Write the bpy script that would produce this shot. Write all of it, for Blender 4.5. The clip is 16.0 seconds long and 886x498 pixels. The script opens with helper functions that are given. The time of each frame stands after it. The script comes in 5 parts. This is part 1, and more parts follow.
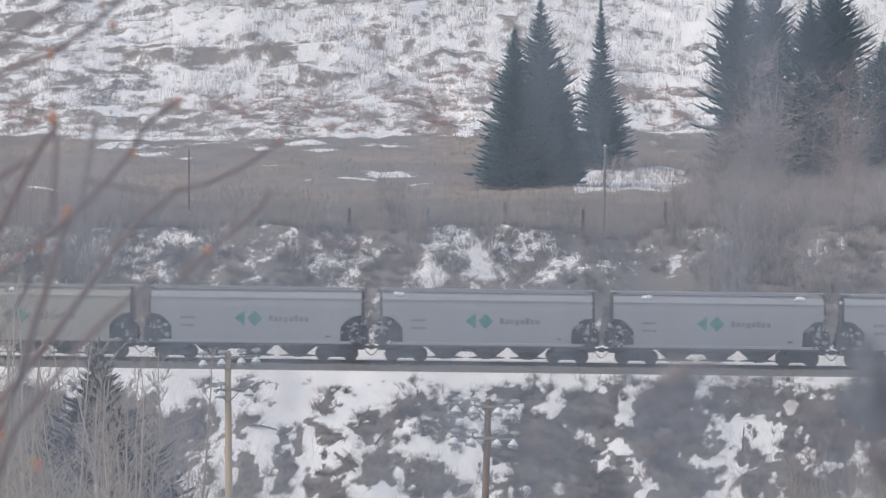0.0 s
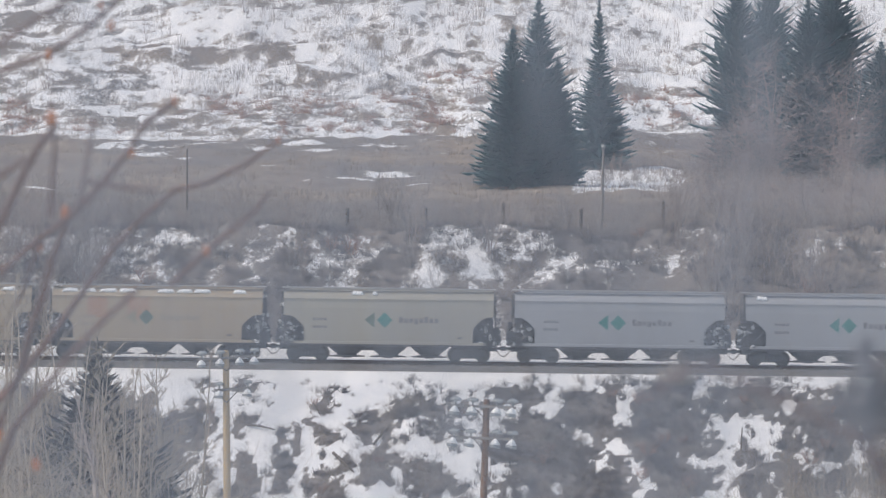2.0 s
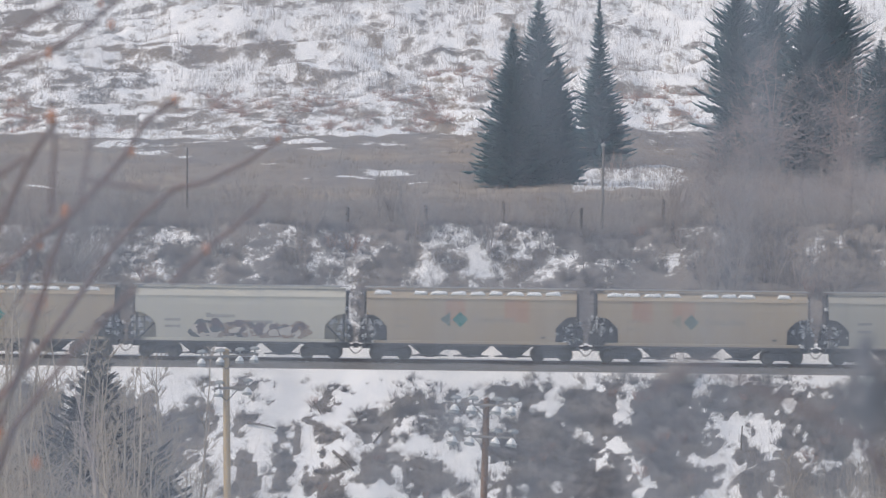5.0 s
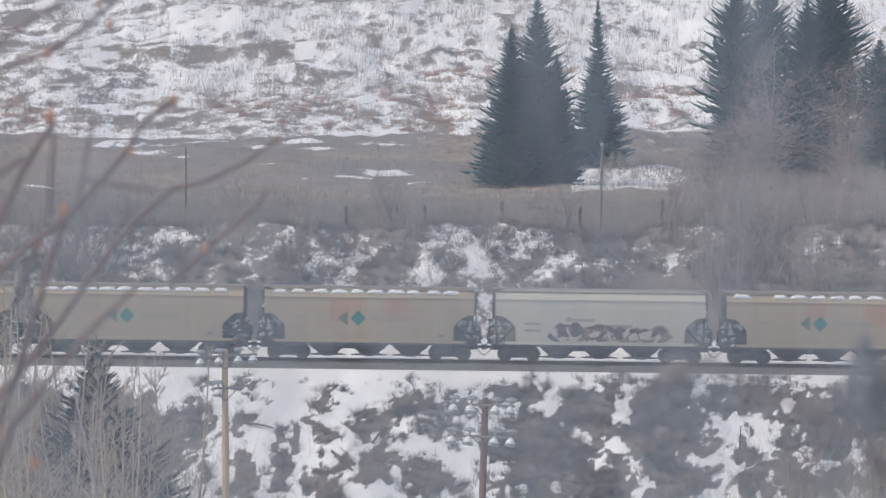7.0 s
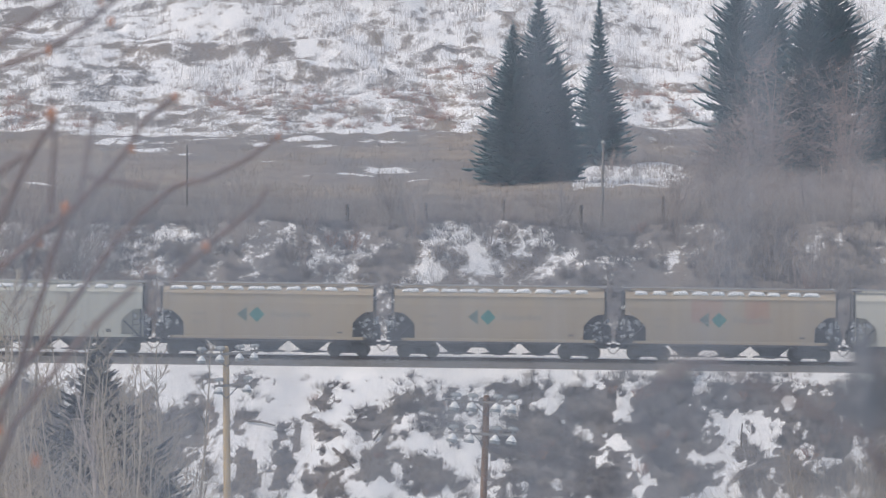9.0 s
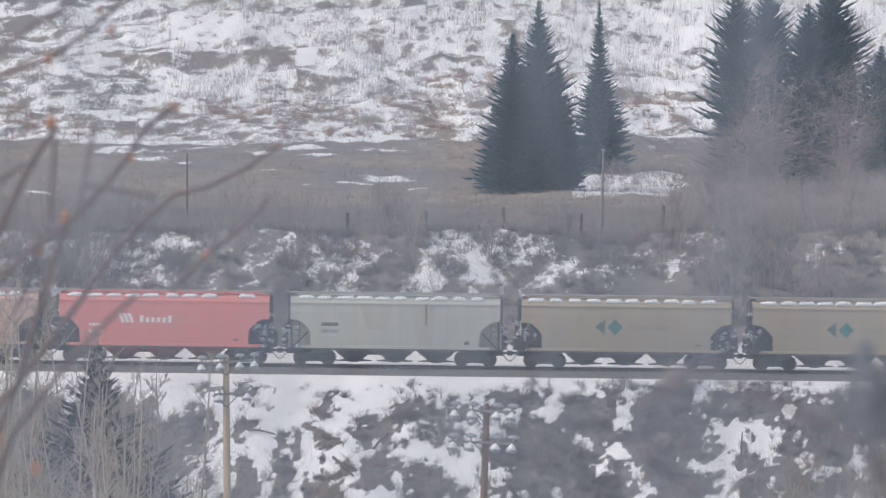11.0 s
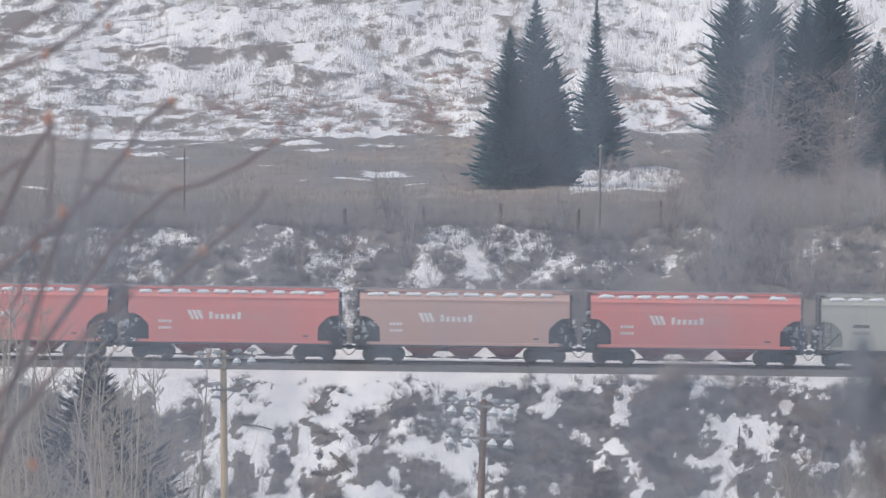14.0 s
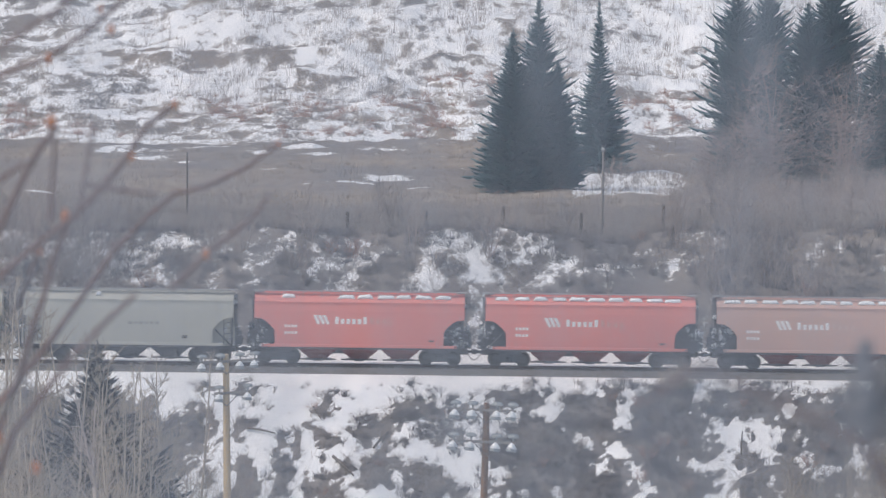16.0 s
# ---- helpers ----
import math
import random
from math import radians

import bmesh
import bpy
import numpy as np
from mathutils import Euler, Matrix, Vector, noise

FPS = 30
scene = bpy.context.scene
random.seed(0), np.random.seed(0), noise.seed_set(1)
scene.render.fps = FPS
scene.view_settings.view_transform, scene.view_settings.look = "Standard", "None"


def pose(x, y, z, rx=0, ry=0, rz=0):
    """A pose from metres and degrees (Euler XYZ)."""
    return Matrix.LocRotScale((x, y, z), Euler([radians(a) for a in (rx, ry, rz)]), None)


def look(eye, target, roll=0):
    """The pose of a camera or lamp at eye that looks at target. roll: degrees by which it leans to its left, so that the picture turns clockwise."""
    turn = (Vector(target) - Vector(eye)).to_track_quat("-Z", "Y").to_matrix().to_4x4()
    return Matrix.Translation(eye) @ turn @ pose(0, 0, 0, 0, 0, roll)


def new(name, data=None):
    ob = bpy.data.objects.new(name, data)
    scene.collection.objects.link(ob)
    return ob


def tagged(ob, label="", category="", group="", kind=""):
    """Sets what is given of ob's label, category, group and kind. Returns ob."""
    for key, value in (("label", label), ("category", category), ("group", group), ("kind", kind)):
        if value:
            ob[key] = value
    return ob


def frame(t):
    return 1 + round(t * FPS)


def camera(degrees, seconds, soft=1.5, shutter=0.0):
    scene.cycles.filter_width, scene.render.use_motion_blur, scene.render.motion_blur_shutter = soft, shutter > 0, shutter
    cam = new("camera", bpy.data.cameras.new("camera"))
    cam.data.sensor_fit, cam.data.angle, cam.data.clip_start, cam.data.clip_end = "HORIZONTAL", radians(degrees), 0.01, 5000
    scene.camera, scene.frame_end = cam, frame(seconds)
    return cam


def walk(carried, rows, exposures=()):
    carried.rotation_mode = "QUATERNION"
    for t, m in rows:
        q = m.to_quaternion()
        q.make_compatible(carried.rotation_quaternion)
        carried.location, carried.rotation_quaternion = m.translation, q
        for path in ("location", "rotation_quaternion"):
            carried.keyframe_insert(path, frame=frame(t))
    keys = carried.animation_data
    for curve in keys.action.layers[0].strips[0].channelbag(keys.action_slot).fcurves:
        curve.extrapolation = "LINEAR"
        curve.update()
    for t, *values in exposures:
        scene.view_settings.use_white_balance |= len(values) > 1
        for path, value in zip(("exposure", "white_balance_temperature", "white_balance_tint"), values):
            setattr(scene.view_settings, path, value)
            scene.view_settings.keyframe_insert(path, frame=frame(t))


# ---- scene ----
cam = camera(10.857, 16.0, soft=1.25, shutter=0.3)
cam.data.dof.use_dof = True
cam.data.dof.focus_distance = 300.0
cam.data.dof.aperture_fstop = 14.0
EYE = (0.0, 0.0, 10.0)
# where the hand-held camera aims on the plane of the track, 300 m away: seconds, x, z
AIM = [(0, -0.000, 7.241), (0.5, -0.053, 7.188), (1, -0.055, 7.191), (1.5, 0.112, 7.074), (2, 0.115, 7.241), (2.5, 0.043, 7.355), (3, 0.115, 7.253), (3.5, 0.110, 7.246), (4, 0.053, 7.175), (6.5, 0.211, 7.133), (7, 0.195, 7.136), (7.5, 0.053, 7.133), (8, 0.140, 6.964), (8.5, 0.176, 7.010), (9, 0.115, 6.975), (11.5, 0.112, 7.688), (12, 0.160, 7.773), (12.5, 0.119, 7.714), (13, 0.155, 7.512), (13.5, 0.220, 7.243), (14, 0.286, 7.239), (14.5, 0.284, 7.351), (15, 0.222, 7.452), (15.5, 0.104, 7.468), (16, 0.108, 7.468)]
walk(cam, [(t, look(EYE, (x, 300.0, z))) for t, x, z in AIM], exposures=[(0, 0.06, 7330, 12), (8, 0.06, 7310, 12), (13, 0.06, 7210, 12), (16, 0.06, 7180, 12)])

# ---------------------------------------------------------------- light
SUN_ELEV, SUN_AZ = 52.0, 250.0     # azimuth clockwise from the view direction
world = bpy.data.worlds.new("world")
scene.world = world
world.use_nodes = True
wt = world.node_tree
sky = wt.nodes.new("ShaderNodeTexSky")
sky.sky_type = "NISHITA"
sky.sun_disc = False
sky.sun_elevation = radians(SUN_ELEV)
sky.sun_rotation = radians(SUN_AZ)
sky.dust_density = 2.0
sky.air_density = 1.0
sky.ozone_density = 1.0
wt.nodes["Background"].inputs["Strength"].default_value = 0.15
wt.links.new(sky.outputs["Color"], wt.nodes["Background"].inputs["Color"])
sun = new("sun", bpy.data.lights.new("sun", "SUN"))
sun.data.energy, sun.data.angle, sun.data.color = 1.5, radians(22.0), (1.0, 0.97, 0.93)
az, el = radians(SUN_AZ), radians(SUN_ELEV)
sun.matrix_world = look((math.sin(az) * math.cos(el) * 50, math.cos(az) * math.cos(el) * 50, math.sin(el) * 50 + 30), (0, 0, 30))


# ---------------------------------------------------------------- materials
def material(name, col, rough=0.8, metal=0.0):
    m = bpy.data.materials.new(name)
    m.use_nodes = True
    b = m.node_tree.nodes["Principled BSDF"]
    b.inputs["Base Color"].default_value = (*col, 1)
    b.inputs["Roughness"].default_value = rough
    b.inputs["Metallic"].default_value = metal
    return m


def noise_node(nt, scale, coord, detail=5.0, stretch=(1, 1, 1), rough=0.6):
    mp = nt.nodes.new("ShaderNodeMapping")
    mp.inputs["Scale"].default_value = stretch
    nt.links.new(coord, mp.inputs["Vector"])
    n = nt.nodes.new("ShaderNodeTexNoise")
    n.inputs["Scale"].default_value = scale
    n.inputs["Detail"].default_value = detail
    n.inputs["Roughness"].default_value = rough
    nt.links.new(mp.outputs["Vector"], n.inputs["Vector"])
    return n.outputs["Fac"]


def ramp(nt, fac, stops):
    r = nt.nodes.new("ShaderNodeValToRGB")
    els = r.color_ramp.elements
    while len(els) < len(stops):
        els.new(0.5)
    for e, (p, c) in zip(els, stops):
        e.position, e.color = p, (*c, 1)
    nt.links.new(fac, r.inputs["Fac"])
    return r.outputs["Color"]


def mixed(nt, fac, a, b, mode="MIX"):
    n = nt.nodes.new("ShaderNodeMix")
    n.data_type, n.blend_type = "RGBA", mode
    for s, v in ((n.inputs[0], fac), (n.inputs[6], a), (n.inputs[7], b)):
        if isinstance(v, (int, float)):
            s.default_value = v
        elif isinstance(v, tuple):
            s.default_value = (*v, 1)
        else:
            nt.links.new(v, s)
    return n.outputs[2]


def arith(nt, op, a, b=0.0, clamp=False):
    n = nt.nodes.new("ShaderNodeMath")
    n.operation, n.use_clamp = op, clamp
    for s, v in zip(n.inputs, (a, b)):
        if isinstance(v, (int, float)):
            s.default_value = v
        else:
            nt.links.new(v, s)
    return n.outputs[0]


def relief(nt, height, strength, distance):
    bp = nt.nodes.new("ShaderNodeBump")
    bp.inputs["Strength"].default_value = strength
    bp.inputs["Distance"].default_value = distance
    nt.links.new(height, bp.inputs["Height"])
    nt.links.new(bp.outputs["Normal"], nt.nodes["Principled BSDF"].inputs["Normal"])


def varied(name, dark, light, scale, rough=0.85, stretch=(1, 1, 1), bump=0.0, dist=0.02, tint=0.15, metal=0.0, obj=True):
    """Two-scale noise between two colours, with a random tint for each object."""
    m = material(name, light, rough, metal)
    nt = m.node_tree
    b = nt.nodes["Principled BSDF"]
    tc = nt.nodes.new("ShaderNodeTexCoord").outputs["Object"] if obj else nt.nodes.new("ShaderNodeNewGeometry").outputs["Position"]
    big = noise_node(nt, scale, tc, 3, stretch)
    fine = noise_node(nt, scale * 7, tc, 5, stretch)
    f = arith(nt, "ADD", arith(nt, "MULTIPLY", big, 0.65), arith(nt, "MULTIPLY", fine, 0.35))
    c = ramp(nt, f, [(0.36, dark), (0.62, light)])
    if tint:
        r = nt.nodes.new("ShaderNodeObjectInfo").outputs["Random"]
        c = mixed(nt, arith(nt, "MULTIPLY", r, tint * 2), c, tuple(x * 0.55 for x in dark))
    nt.links.new(c, b.inputs["Base Color"])
    if bump:
        relief(nt, f, bump, dist)
    return m


def island_varied(name, dark, light, rough=0.9):
    """For joined blades and twigs: each island takes its own shade."""
    m = material(name, light, rough)
    nt = m.node_tree
    r = nt.nodes.new("ShaderNodeNewGeometry").outputs["Random Per Island"]
    nt.links.new(ramp(nt, r, [(0.0, dark), (1.0, light)]), nt.nodes["Principled BSDF"].inputs["Base Color"])
    return m


def car_paint(name, col, grime=0.35, streak=(0.16, 0.13, 0.11), rough=0.55):
    m = material(name, col, rough)
    nt = m.node_tree
    b = nt.nodes["Principled BSDF"]
    tc = nt.nodes.new("ShaderNodeTexCoord").outputs["Object"]
    oi = nt.nodes.new("ShaderNodeObjectInfo")
    add = nt.nodes.new("ShaderNodeVectorMath")
    add.operation = "MULTIPLY_ADD"
    nt.links.new(oi.outputs["Random"], add.inputs[0])
    add.inputs[1].default_value = (40, 10, 5)
    nt.links.new(tc, add.inputs[2])
    v = add.outputs[0]
    streaks = noise_node(nt, 1.0, v, 4, (2.6, 1, 0.12))
    cloud = noise_node(nt, 0.5, v, 4)
    fine = noise_node(nt, 9.0, v, 5)
    panel = nt.nodes.new("ShaderNodeTexWave")
    panel.inputs["Scale"].default_value = 0.16
    panel.inputs["Distortion"].default_value = 0.6
    nt.links.new(v, panel.inputs["Vector"])
    f = arith(nt, "MULTIPLY", ramp(nt, streaks, [(0.45, (0, 0, 0)), (0.75, (1, 1, 1))]), grime)
    c = mixed(nt, f, col, streak)
    c = mixed(nt, arith(nt, "MULTIPLY", ramp(nt, cloud, [(0.4, (0, 0, 0)), (0.7, (1, 1, 1))]), grime * 0.5), c, tuple(x * 0.72 for x in col))
    c = mixed(nt, arith(nt, "MULTIPLY", fine, 0.16), c, tuple(min(0.85, x * 1.25) for x in col))
    c = mixed(nt, arith(nt, "MULTIPLY", panel.outputs["Fac"], 0.08), c, streak)
    nt.links.new(c, b.inputs["Base Color"])
    relief(nt, fine, 0.15, 0.01)
    return m


def snow_material(name):
    m = material(name, (0.88, 0.89, 0.91), 0.7)
    nt = m.node_tree
    pos = nt.nodes.new("ShaderNodeNewGeometry").outputs["Position"]
    n = noise_node(nt, 3.0, pos, 6)
    c = ramp(nt, n, [(0.3, (0.85, 0.885, 0.91)), (0.6, (0.925, 0.955, 0.97))])
    nt.links.new(c, nt.nodes["Principled BSDF"].inputs["Base Color"])
    relief(nt, n, 0.5, 0.08)
    return m


def ground_material():
    """Snow over dead grass and litter. The attribute cover says how much snow lies, the attribute warm how tawny the grass is."""
    m = material("snowy_ground", (0.8, 0.8, 0.8), 0.9)
    nt = m.node_tree
    b = nt.nodes["Principled BSDF"]
    pos = nt.nodes.new("ShaderNodeNewGeometry").outputs["Position"]
    cover = nt.nodes.new("ShaderNodeAttribute")
    cover.attribute_name = "cover"
    warm = nt.nodes.new("ShaderNodeAttribute")
    warm.attribute_name = "warm"
    big = noise_node(nt, 0.15, pos, 4, (1.0, 0.5, 0.5), 0.6)
    mid = noise_node(nt, 0.6, pos, 6, (1.15, 0.55, 0.7), 0.68)
    fine = noise_node(nt, 4.0, pos, 6, (0.9, 1, 1), 0.7)
    small = noise_node(nt, 1.5, pos, 5, (1.1, 0.6, 0.75), 0.65)
    s = arith(nt, "ADD", arith(nt, "MULTIPLY", big, 0.26), arith(nt, "ADD", arith(nt, "MULTIPLY", mid, 0.41), arith(nt, "ADD", arith(nt, "MULTIPLY", small, 0.26), arith(nt, "MULTIPLY", fine, 0.11))))
    s = arith(nt, "ADD", s, arith(nt, "SUBTRACT", cover.outputs["Fac"], 0.5))
    near = ramp(nt, s, [(0.480, (0, 0, 0)), (0.540, (1, 1, 1))])
    # the hillside lies aslant and far: patches long down the slope, with soft rims
    hill = nt.nodes.new("ShaderNodeAttribute")
    hill.attribute_name = "hill"
    h1 = noise_node(nt, 0.16, pos, 5, (0.9, 0.42, 0.0), 0.62)
    h2 = noise_node(nt, 0.62, pos, 6, (0.8, 0.34, 0.0), 0.7)
    h3 = noise_node(nt, 2.4, pos, 4, (1.0, 0.30, 0.0), 0.7)
    hs = arith(nt, "ADD", arith(nt, "MULTIPLY", h1, 0.30), arith(nt, "ADD", arith(nt, "MULTIPLY", h2, 0.42), arith(nt, "MULTIPLY", h3, 0.28)))
    hs = arith(nt, "ADD", hs, arith(nt, "SUBTRACT", cover.outputs["Fac"], 0.5))
    far = ramp(nt, hs, [(0.435, (0, 0, 0)), (0.48, (0.40, 0.40, 0.40)), (0.53, (1, 1, 1))])
    fac = mixed(nt, hill.outputs["Fac"], near, far)
    g1 = ramp(nt, fine, [(0.3, (0.112, 0.110, 0.116)), (0.65, (0.278, 0.270, 0.275))])
    g2 = ramp(nt, mid, [(0.35, (0.25, 0.205, 0.17)), (0.65, (0.43, 0.365, 0.30))])
    grass = mixed(nt, warm.outputs["Fac"], g1, g2)
    snow = ramp(nt, mid, [(0.3, (0.85, 0.88, 0.905)), (0.6, (0.94, 0.957, 0.968))])
    nt.links.new(mixed(nt, fac, grass, snow), b.inputs["Base Color"])
    relief(nt, arith(nt, "ADD", s, arith(nt, "MULTIPLY", fine, 0.5)), 0.55, 0.25)
    return m


M = {
    "ground": ground_material(),
    "snow": snow_material("old_snow"),
    "track_snow": varied("trodden_snow", (0.66, 0.70, 0.745), (0.78, 0.81, 0.84), 3.0, 0.75, tint=0, obj=False),
    "rime": varied("frozen_spatter", (0.48, 0.51, 0.55), (0.66, 0.69, 0.72), 6.0, 0.8, tint=0.05),
    "ballast": varied("ballast", (0.11, 0.108, 0.11), (0.20, 0.195, 0.195), 3.0, 0.95, bump=0.8, dist=0.05, tint=0, obj=False),
    "rail": varied("rail_steel", (0.09, 0.07, 0.06), (0.16, 0.12, 0.10), 6.0, 0.5, metal=0.6, tint=0),
    "tie": varied("tie_timber", (0.07, 0.06, 0.05), (0.16, 0.14, 0.12), 5.0, 0.95, (1, 6, 6), 0.4, 0.01),
    "steel": varied("grimy_steel", (0.080, 0.085, 0.098), (0.148, 0.153, 0.168), 2.5, 0.75, bump=0.3, dist=0.01),
    "wheel": varied("wheel_steel", (0.10, 0.098, 0.10), (0.18, 0.175, 0.17), 4.0, 0.55, metal=0.3),
    "galv": varied("galvanised_grating", (0.36, 0.37, 0.38), (0.55, 0.55, 0.56), 4.0, 0.55, metal=0.2),
    # far needles: distance haze put into the colour, paler and bluer
    "hazed_needles": varied("hazed_spruce_needles", (0.118, 0.240, 0.276), (0.160, 0.304, 0.344), 0.9, 0.55, tint=0.05),
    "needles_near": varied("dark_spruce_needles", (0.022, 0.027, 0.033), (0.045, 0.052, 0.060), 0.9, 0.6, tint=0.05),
    "bark": varied("spruce_bark", (0.10, 0.085, 0.075), (0.22, 0.19, 0.17), 4.0, 0.95, (1, 1, 0.2), 0.6, 0.03),
    "twig": island_varied("bare_twigs", (0.145, 0.135, 0.138), (0.405, 0.38, 0.372)),
    "twig_dark": island_varied("brush_twigs", (0.064, 0.065, 0.077), (0.226, 0.225, 0.252)),
    "twig_red": island_varied("osier_twigs", (0.33, 0.215, 0.185), (0.52, 0.375, 0.335)),
    "twig_rose": island_varied("fine_poplar_twigs", (0.31, 0.275, 0.28), (0.52, 0.465, 0.465)),
    "twig_tan": island_varied("tan_brush_twigs", (0.27, 0.235, 0.20), (0.50, 0.44, 0.37)),
    "twig_mauve": island_varied("thicket_twigs", (0.20, 0.19, 0.20), (0.42, 0.385, 0.385)),
    "twig_pale": island_varied("poplar_twigs", (0.31, 0.27, 0.26), (0.54, 0.48, 0.455)),
    "blade": island_varied("dead_grass", (0.22, 0.19, 0.16), (0.46, 0.40, 0.33)),
    "stem": island_varied("dead_stems", (0.26, 0.24, 0.23), (0.46, 0.43, 0.41)),
    "arm": varied("grey_crossarm", (0.22, 0.205, 0.19), (0.36, 0.34, 0.32), 3.0, 0.9, (0.3, 4, 4), 0.3, 0.01),
    "pole": varied("weathered_pole", (0.44, 0.33, 0.20), (0.70, 0.54, 0.34), 2.0, 0.9, (4, 4, 0.25), 0.4, 0.01),
    "pole_dark": varied("creosoted_pole", (0.13, 0.075, 0.05), (0.28, 0.175, 0.12), 2.0, 0.9, (4, 4, 0.25), 0.4, 0.01),
    "post": varied("grey_post", (0.13, 0.118, 0.11), (0.23, 0.21, 0.20), 4.0, 0.95, (2, 2, 0.3), 0.4, 0.02),
    "glass_bell": varied("clear_glass_insulator", (0.26, 0.29, 0.30), (0.42, 0.45, 0.46), 5.0, 0.18, tint=0.1),
    "branch": varied("red_brown_bark", (0.115, 0.062, 0.052), (0.21, 0.118, 0.096), 60.0, 0.6, tint=0.1),
    "bud": varied("orange_bud", (0.50, 0.16, 0.06), (0.72, 0.30, 0.12), 80.0, 0.6, tint=0.2),
    # blue-grey of the added strands whose blur stands for haze
    "shoot": varied("haze_veil", (0.335, 0.395, 0.465), (0.465, 0.53, 0.615), 90.0, 0.8, tint=0.05),
    "leaf_dark": varied("withered_leaf", (0.15, 0.15, 0.16), (0.24, 0.23, 0.235), 30.0, 0.8),
    "mark_green": varied("green_marking", (0.03, 0.17, 0.16), (0.045, 0.25, 0.23), 1.5, 0.6, tint=0),
    "mark_dim": varied("faded_green_marking", (0.10, 0.17, 0.155), (0.15, 0.21, 0.185), 1.5, 0.7, tint=0),
    "mark_ghost": varied("worn_off_green_marking", (0.27, 0.27, 0.21), (0.34, 0.31, 0.24), 1.5, 0.7, tint=0),
    "mark_grey": varied("grey_marking", (0.27, 0.27, 0.27), (0.40, 0.39, 0.375), 2.5, 0.7, tint=0),
    "mark_charcoal": varied("charcoal_marking", (0.15, 0.155, 0.165), (0.23, 0.235, 0.245), 2.5, 0.7, tint=0),
    "mark_worn": varied("worn_grey_marking", (0.29, 0.265, 0.23), (0.37, 0.335, 0.285), 2.5, 0.7, tint=0),
    "mark_pink": varied("chalky_marking", (0.62, 0.44, 0.39), (0.68, 0.52, 0.47), 2.5, 0.7, tint=0),
    "mark_dark": varied("dark_marking", (0.10, 0.10, 0.10), (0.2, 0.19, 0.18), 2.5, 0.7, tint=0),
    "mark_white": varied("white_marking", (0.80, 0.76, 0.74), (0.88, 0.87, 0.86), 2.5, 0.7, tint=0),
    "mark_faint": varied("worn_marking", (0.62, 0.26, 0.25), (0.68, 0.42, 0.39), 2.5, 0.7, tint=0),
    "rust_streak": varied("rust_stain", (0.45, 0.40, 0.33), (0.50, 0.46, 0.40), 1.2, 0.85, (2.5, 1, 0.3), tint=0),
    "drab_wash": varied("drab_stain", (0.455, 0.43, 0.37), (0.50, 0.485, 0.43), 0.8, 0.85, (1.5, 1, 0.3), tint=0),
    "rust_panel": varied("rust_primer", (0.40, 0.25, 0.185), (0.44, 0.31, 0.23), 0.9, 0.8, (1.5, 1, 0.3), tint=0),
}
nd = M["hazed_needles"].node_tree
tl = nd.nodes.new("ShaderNodeBsdfTranslucent")
src = nd.nodes["Principled BSDF"].inputs["Base Color"].links[0].from_socket
nd.links.new(src, tl.inputs["Color"])
mx = nd.nodes.new("ShaderNodeMixShader")
mx.inputs[0].default_value = 0.5
nd.links.new(nd.nodes["Principled BSDF"].outputs[0], mx.inputs[1])
nd.links.new(tl.outputs[0], mx.inputs[2])
nd.links.new(mx.outputs[0], nd.nodes["Material Output"].inputs["Surface"])
PAINT = {
    "grey": car_paint("blue_grey_paint", (0.345, 0.366, 0.395), 0.28, (0.27, 0.268, 0.265)),
    "greytan": car_paint("drab_tan_paint", (0.375, 0.367, 0.325), 0.35, (0.26, 0.23, 0.20)),
    "tan": car_paint("tan_paint", (0.418, 0.356, 0.27), 0.40, (0.30, 0.23, 0.18)),
    "white": car_paint("off_white_paint", (0.54, 0.53, 0.465), 0.28, (0.42, 0.42, 0.40)),
    "pale": car_paint("pale_green_grey_paint", (0.52, 0.53, 0.475), 0.35, (0.36, 0.33, 0.28)),
    "red": car_paint("red_paint", (0.82, 0.28, 0.25), 0.18, (0.60, 0.26, 0.23)),
    "pink": car_paint("faded_red_paint", (0.65, 0.425, 0.37), 0.30, (0.52, 0.40, 0.35)),
    "drab": car_paint("green_grey_paint", (0.47, 0.475, 0.43), 0.30, (0.36, 0.35, 0.33)),
    "maroon": car_paint("maroon_hopper_paint", (0.27, 0.09, 0.09), 0.35, (0.14, 0.08, 0.08)),
}


# ---------------------------------------------------------------- mesh helpers
def make_mesh(name, bm, mats, smooth=False):
    me = bpy.data.meshes.new(name)
    bm.normal_update()
    bm.to_mesh(me)
    bm.free()
    for m in (mats if isinstance(mats, (list, tuple)) else [mats]):
        me.materials.append(m)
    if smooth:
        me.polygons.foreach_set("use_smooth", [True] * len(me.polygons))
    return me


def pydata(name, verts, faces, mat, smooth=False):
    me = bpy.data.meshes.new(name)
    me.from_pydata(verts, [], faces)
    me.materials.append(mat)
    if smooth:
        me.polygons.foreach_set("use_smooth", [True] * len(me.polygons))
    return me


def hang(name, mesh, parent, m=None, label=""):
    """Link a mesh as a part of a thing or of a part."""
    ob = new(name, mesh)
    ob.parent = parent
    if m is not None:
        ob.matrix_basis = m
    if label:
        tagged(ob, label)
    return ob


